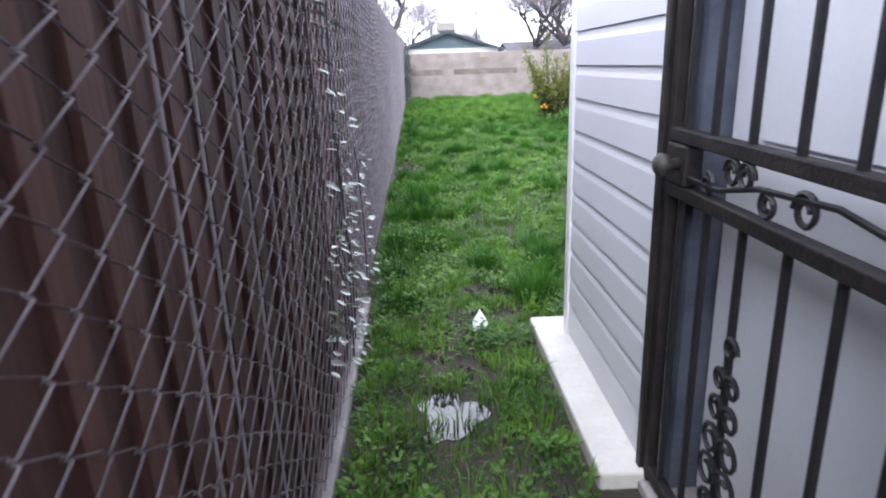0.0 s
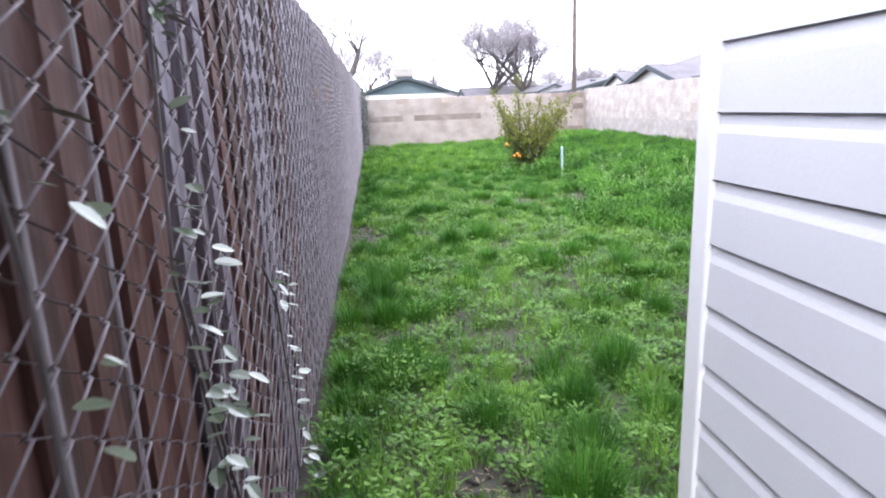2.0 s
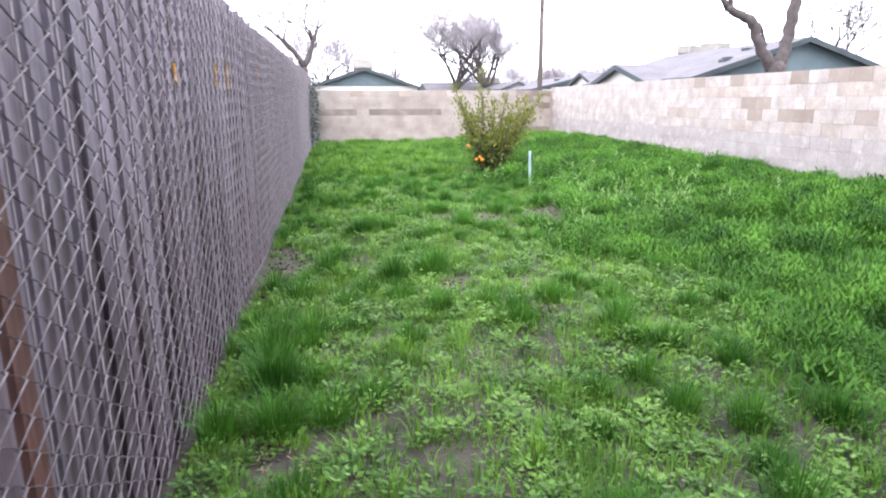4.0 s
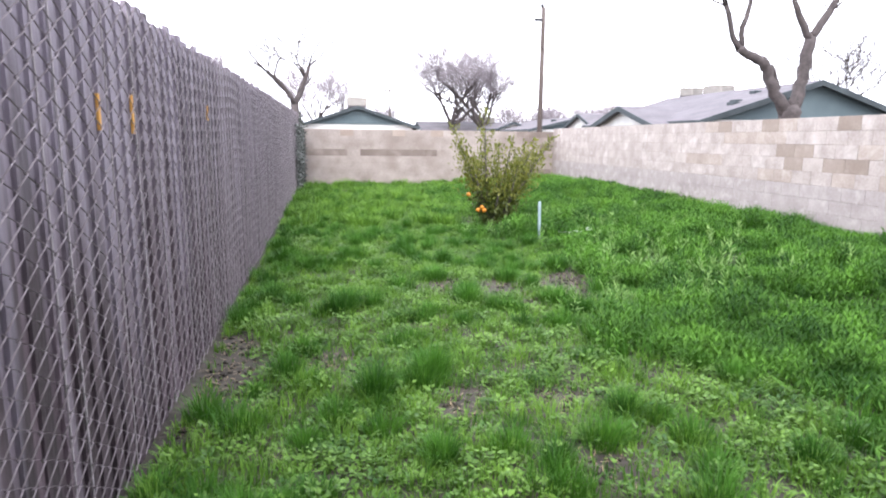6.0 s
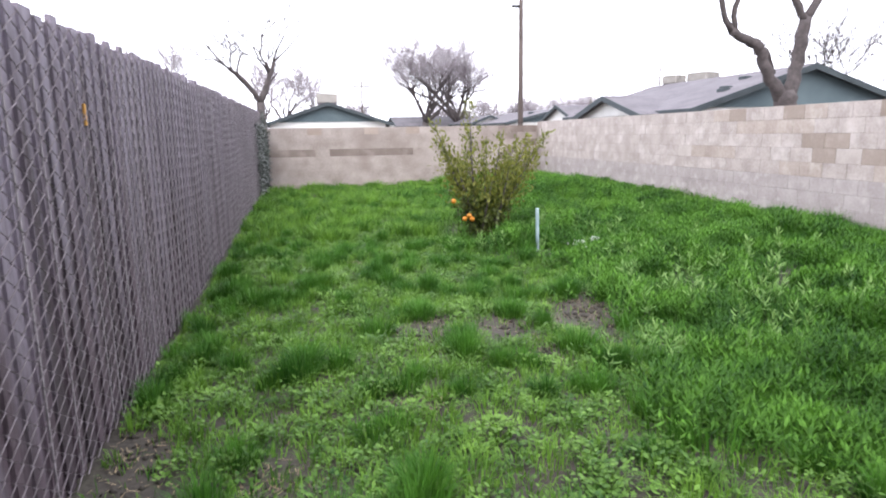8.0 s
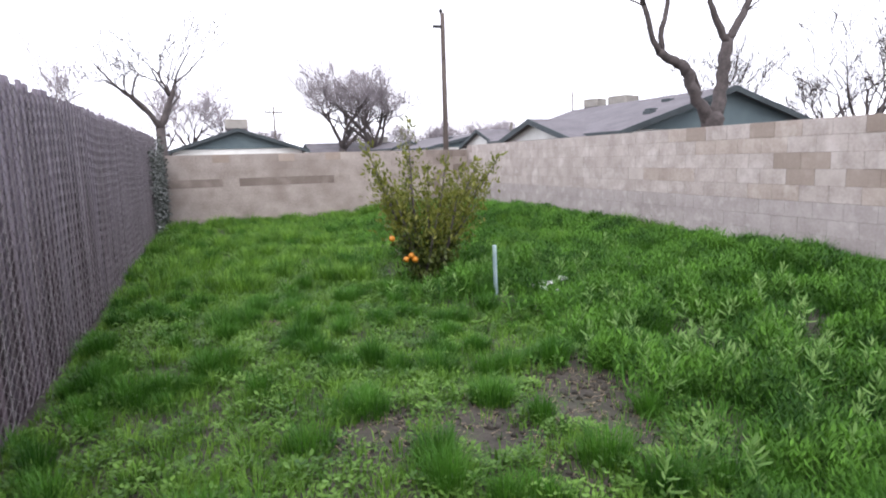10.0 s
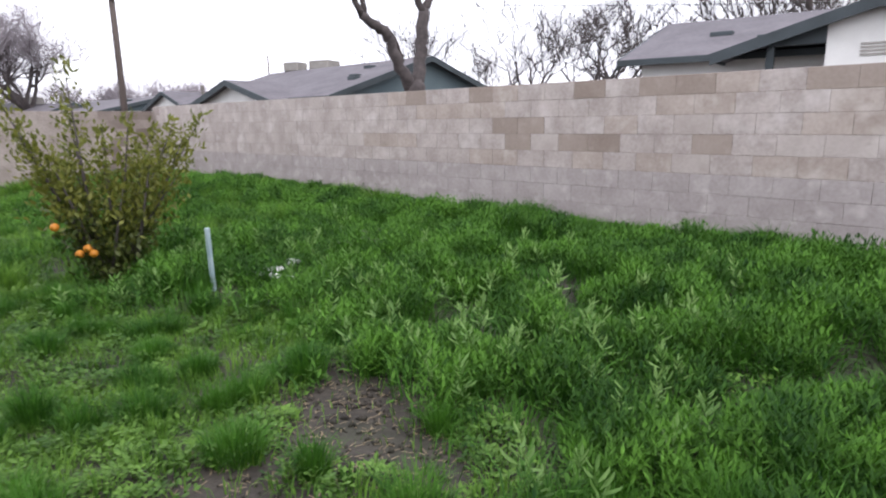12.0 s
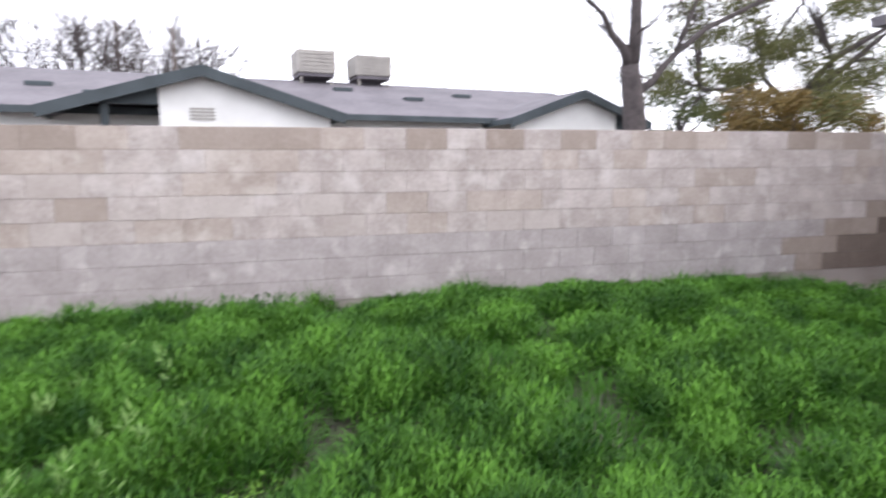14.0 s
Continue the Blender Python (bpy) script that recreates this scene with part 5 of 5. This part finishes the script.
def build_litter():
    g = np.random.default_rng(41)
    xs, ys = [], []
    for a, b, r in BARE:
        n = int(520 * r)
        xs.append(a + g.normal(size=n) * r * 0.7)
        ys.append(b + g.normal(size=n) * r * 0.8)
    x, y = np.concatenate(xs), np.concatenate(ys)
    keep = (x > FENCE_X + 0.05) & (np.hypot(x - 0.08, y - 2.13) > 0.25) & ((y > HOUSE_Y + 0.2) | (x < HOUSE_X - 0.17))
    x, y = x[keep], y[keep]
    n = len(x)
    a = g.uniform(0, math.tau, n)
    L, w = g.uniform(0.01, 0.045, n), 0.0025
    z = ground_z(x, y) + 0.006
    d = np.stack([np.cos(a) * L, np.sin(a) * L, g.uniform(-0.004, 0.012, n)], 1)
    s = np.stack([-np.sin(a) * w, np.cos(a) * w, 0 * a], 1)
    p = np.stack([x, y, z], 1)
    stuff("straw", np.stack([p - s, p + s, p + d + s * 0.6, p + d - s * 0.6], 1), [(0, 1, 2, 3)], M_STRAW, "dry straw and dead stems on the bare soil", "straw")
    k = g.choice(n, n // 2, replace=False)
    r = g.uniform(0.006, 0.022, len(k))[:, None]
    c = p[k] + g.normal(size=(len(k), 3)) * np.array((0.02, 0.02, 0))
    c[:, 2] = ground_z(c[:, 0], c[:, 1]) + 0.004
    oct_ = np.array([(1, 0, 0), (0, 1, 0), (-1, 0, 0), (0, -1, 0), (0, 0, 0.8), (0, 0, -0.6)], float)
    v = c[:, None, :] + (oct_[None] + 0.25 * g.normal(size=(len(k), 6, 3))) * r[:, None, :]
    stuff("clods", v, [(0, 1, 4), (1, 2, 4), (2, 3, 4), (3, 0, 4), (1, 0, 5), (2, 1, 5), (3, 2, 5), (0, 3, 5)], M_SOIL, "small dark clods of damp soil", "soil")


M_STRAW = material("straw", (0.16, 0.12, 0.07), (0.34, 0.27, 0.16), 4, 0.8, island=0.7)


def build_stalks():
    g = np.random.default_rng(51)
    cx, cy, _ = scatter(300, 2.2, 5.2, 8.3, 13.0, lambda x, y: bank(x, y) * (cover(x, y) > 0.3) * (1 - 0.8 * smooth(3.8, 4.8, x)), 52)
    out = []
    for a, b in zip(cx, cy):
        h = g.uniform(0.18, 0.32)
        z0 = gz(a, b)
        k = 18
        f = np.linspace(0.25, 1.0, k)
        ang = np.arange(k) * 2.4 + g.uniform(0, 6) + g.normal(size=k) * 0.6
        lx, ly = g.normal() * 0.05, g.normal() * 0.05
        p = np.stack([a + lx * f, b + ly * f, z0 + h * f * 0.86], 1)
        al = np.stack([np.cos(ang), np.sin(ang), 0.2 + 0.8 * f + 0.4 * g.normal(size=k)], 1)
        al /= np.linalg.norm(al, axis=1, keepdims=True)
        sd = np.stack([-np.sin(ang), np.cos(ang), np.zeros(k)], 1)
        nr = np.cross(sd, al)
        L = (g.uniform(0.045, 0.10, k) * (1.1 - 0.4 * f))[:, None]
        w = L * 0.13
        out.append(np.stack([p, p + al * L * 0.4 + sd * w, p + al * L * 0.8 + sd * w * 0.7 - nr * L * 0.08, p + al * L - nr * L * 0.22, p + al * L * 0.8 - sd * w * 0.7 - nr * L * 0.08, p + al * L * 0.4 - sd * w], 1))
    stuff("leafy_stalks", np.concatenate(out), [(0, 1, 2, 3), (0, 3, 4, 5)], M_STALK, "upright pale green leafy stalks among the weeds", "weeds")


M_STALK = material("pale_stalk_leaf", (0.08, 0.19, 0.035), (0.25, 0.40, 0.12), 3, 0.5, island=0.5, spec=0.35, thin=0.3)
build_grass()
build_weeds()
build_stalks()
build_litter()


# ---------------------------------------------------------------- courses of blocks
def block_mesh(length, mat):
    g = 0.0011
    return bevelled(Build().box(-0.004, g, g, 0.03, length - g, COURSE - g), 0.0022, 1).mesh("block", mat)


# brown and buff blocks of the side wall: course, then the block's number along it
BROWN = {9: (12, 15, 17, 19, 22, 23, 24, 27, 28, 30, 34), 7: (32, 33), 6: (26, 29, 30, 32)}
BUFF = {6: (21, 23, 24, 31), 5: (17, 27)}


def lay(wall, x, y0, y1, top, along, near, seed, first=2):
    """Runs of blocks in half bond; those in the stretch near are parts, the others one mesh."""
    r = random.Random(seed)
    full = {m: block_mesh(BLOCK, m) for m in (M_BLOCK, M_BLOCK_BACK, M_BLOCK_STAIN, M_BLOCK_TAN, M_BLOCK_DARK, M_BLOCK_PALE, M_BLOCK_GREY, M_BLOCK_DAMP)}
    rest, low = Build(), Build()
    rows = 10
    for c in range(first, rows):
        z = top - (rows - c) * COURSE
        s = y0 - (BLOCK / 2 if c % 2 else 0)
        while s + BLOCK <= y1 + 0.01:
            u = r.random()
            k = round((s - 0.125) / BLOCK)
            m = M_BLOCK_PALE if u > (1.0 if c < 5 or c > 8 else 0.93) else M_BLOCK_TAN if u > 0.70 else M_BLOCK
            if along == "y" and (s > 12.6 or s < 4.0) and c == rows - 1 and u < 0.22:
                m = M_BLOCK_DARK
            if along == "y" and c <= 4 and m in (M_BLOCK, M_BLOCK_TAN):
                m = M_BLOCK_GREY
            if along == "y" and k in BROWN.get(c, ()):
                m = M_BLOCK_DARK
            if along == "y" and k in BUFF.get(c, ()):
                m = M_BLOCK_PALE
            if along == "x":  # the back wall is plainer, with one stained course
                m = M_BLOCK_STAIN if c == 6 and s < 3.3 and u < 0.85 or s > 5.6 and u < 0.7 else M_BLOCK_DARK if c == 9 and u < 0.2 else M_BLOCK_BACK
            if along == "y" and s < 3.3:  # damp dirt creeps up the wall from its south end
                reach = 7.2 - 2.6 * (s - 1.2) + r.uniform(-0.9, 0.9)
                m = M_BLOCK_DAMP if c < reach - 1 else M_BLOCK_DARK if c < reach else m
            push = r.uniform(-0.0015, 0.0015)
            if near[0] <= s <= near[1]:
                o = new("block", full[m])
                o.parent = wall
                o.matrix_local = pose(x + push, s, z) if along == "y" else pose(s + BLOCK, x + push, z, 0, 0, 90)
            elif along == "y":
                (low if m is M_BLOCK_GREY else rest).box(x - 0.004 + push, s + 0.0022, z + 0.0022, x + 0.03, s + BLOCK - 0.0022, z + COURSE - 0.0022)
            else:
                rest.box(s + 0.0022, x - 0.004 + push, z + 0.0022, s + BLOCK - 0.0022, x + 0.03, z + COURSE - 0.0022)
            s += BLOCK
    for b, m in ((rest, M_BLOCK_RUN), (low, M_BLOCK_GREY)):
        if b.v:
            tagged(part("block_run", b, m, wall), kind="stuff")


M_BLOCK_RUN = material("concrete_block_run", (0.30, 0.255, 0.236), (0.50, 0.440, 0.418), 4.2, 0.92, bump=0.5, bump_scale=30, island=0.24, fine=0.6, third=(0.58, 0.53, 0.515), third_scale=5.0, third_cut=0.52)
lay(wall_east, WALL_X, -3.9, BACK_Y - 0.02, WALL_TOP, "y", (0.9, 14.4), 61)
lay(wall_north, BACK_Y, FENCE_X - 0.5, WALL_X - 0.02, BACK_TOP, "x", (-9, 9), 62)
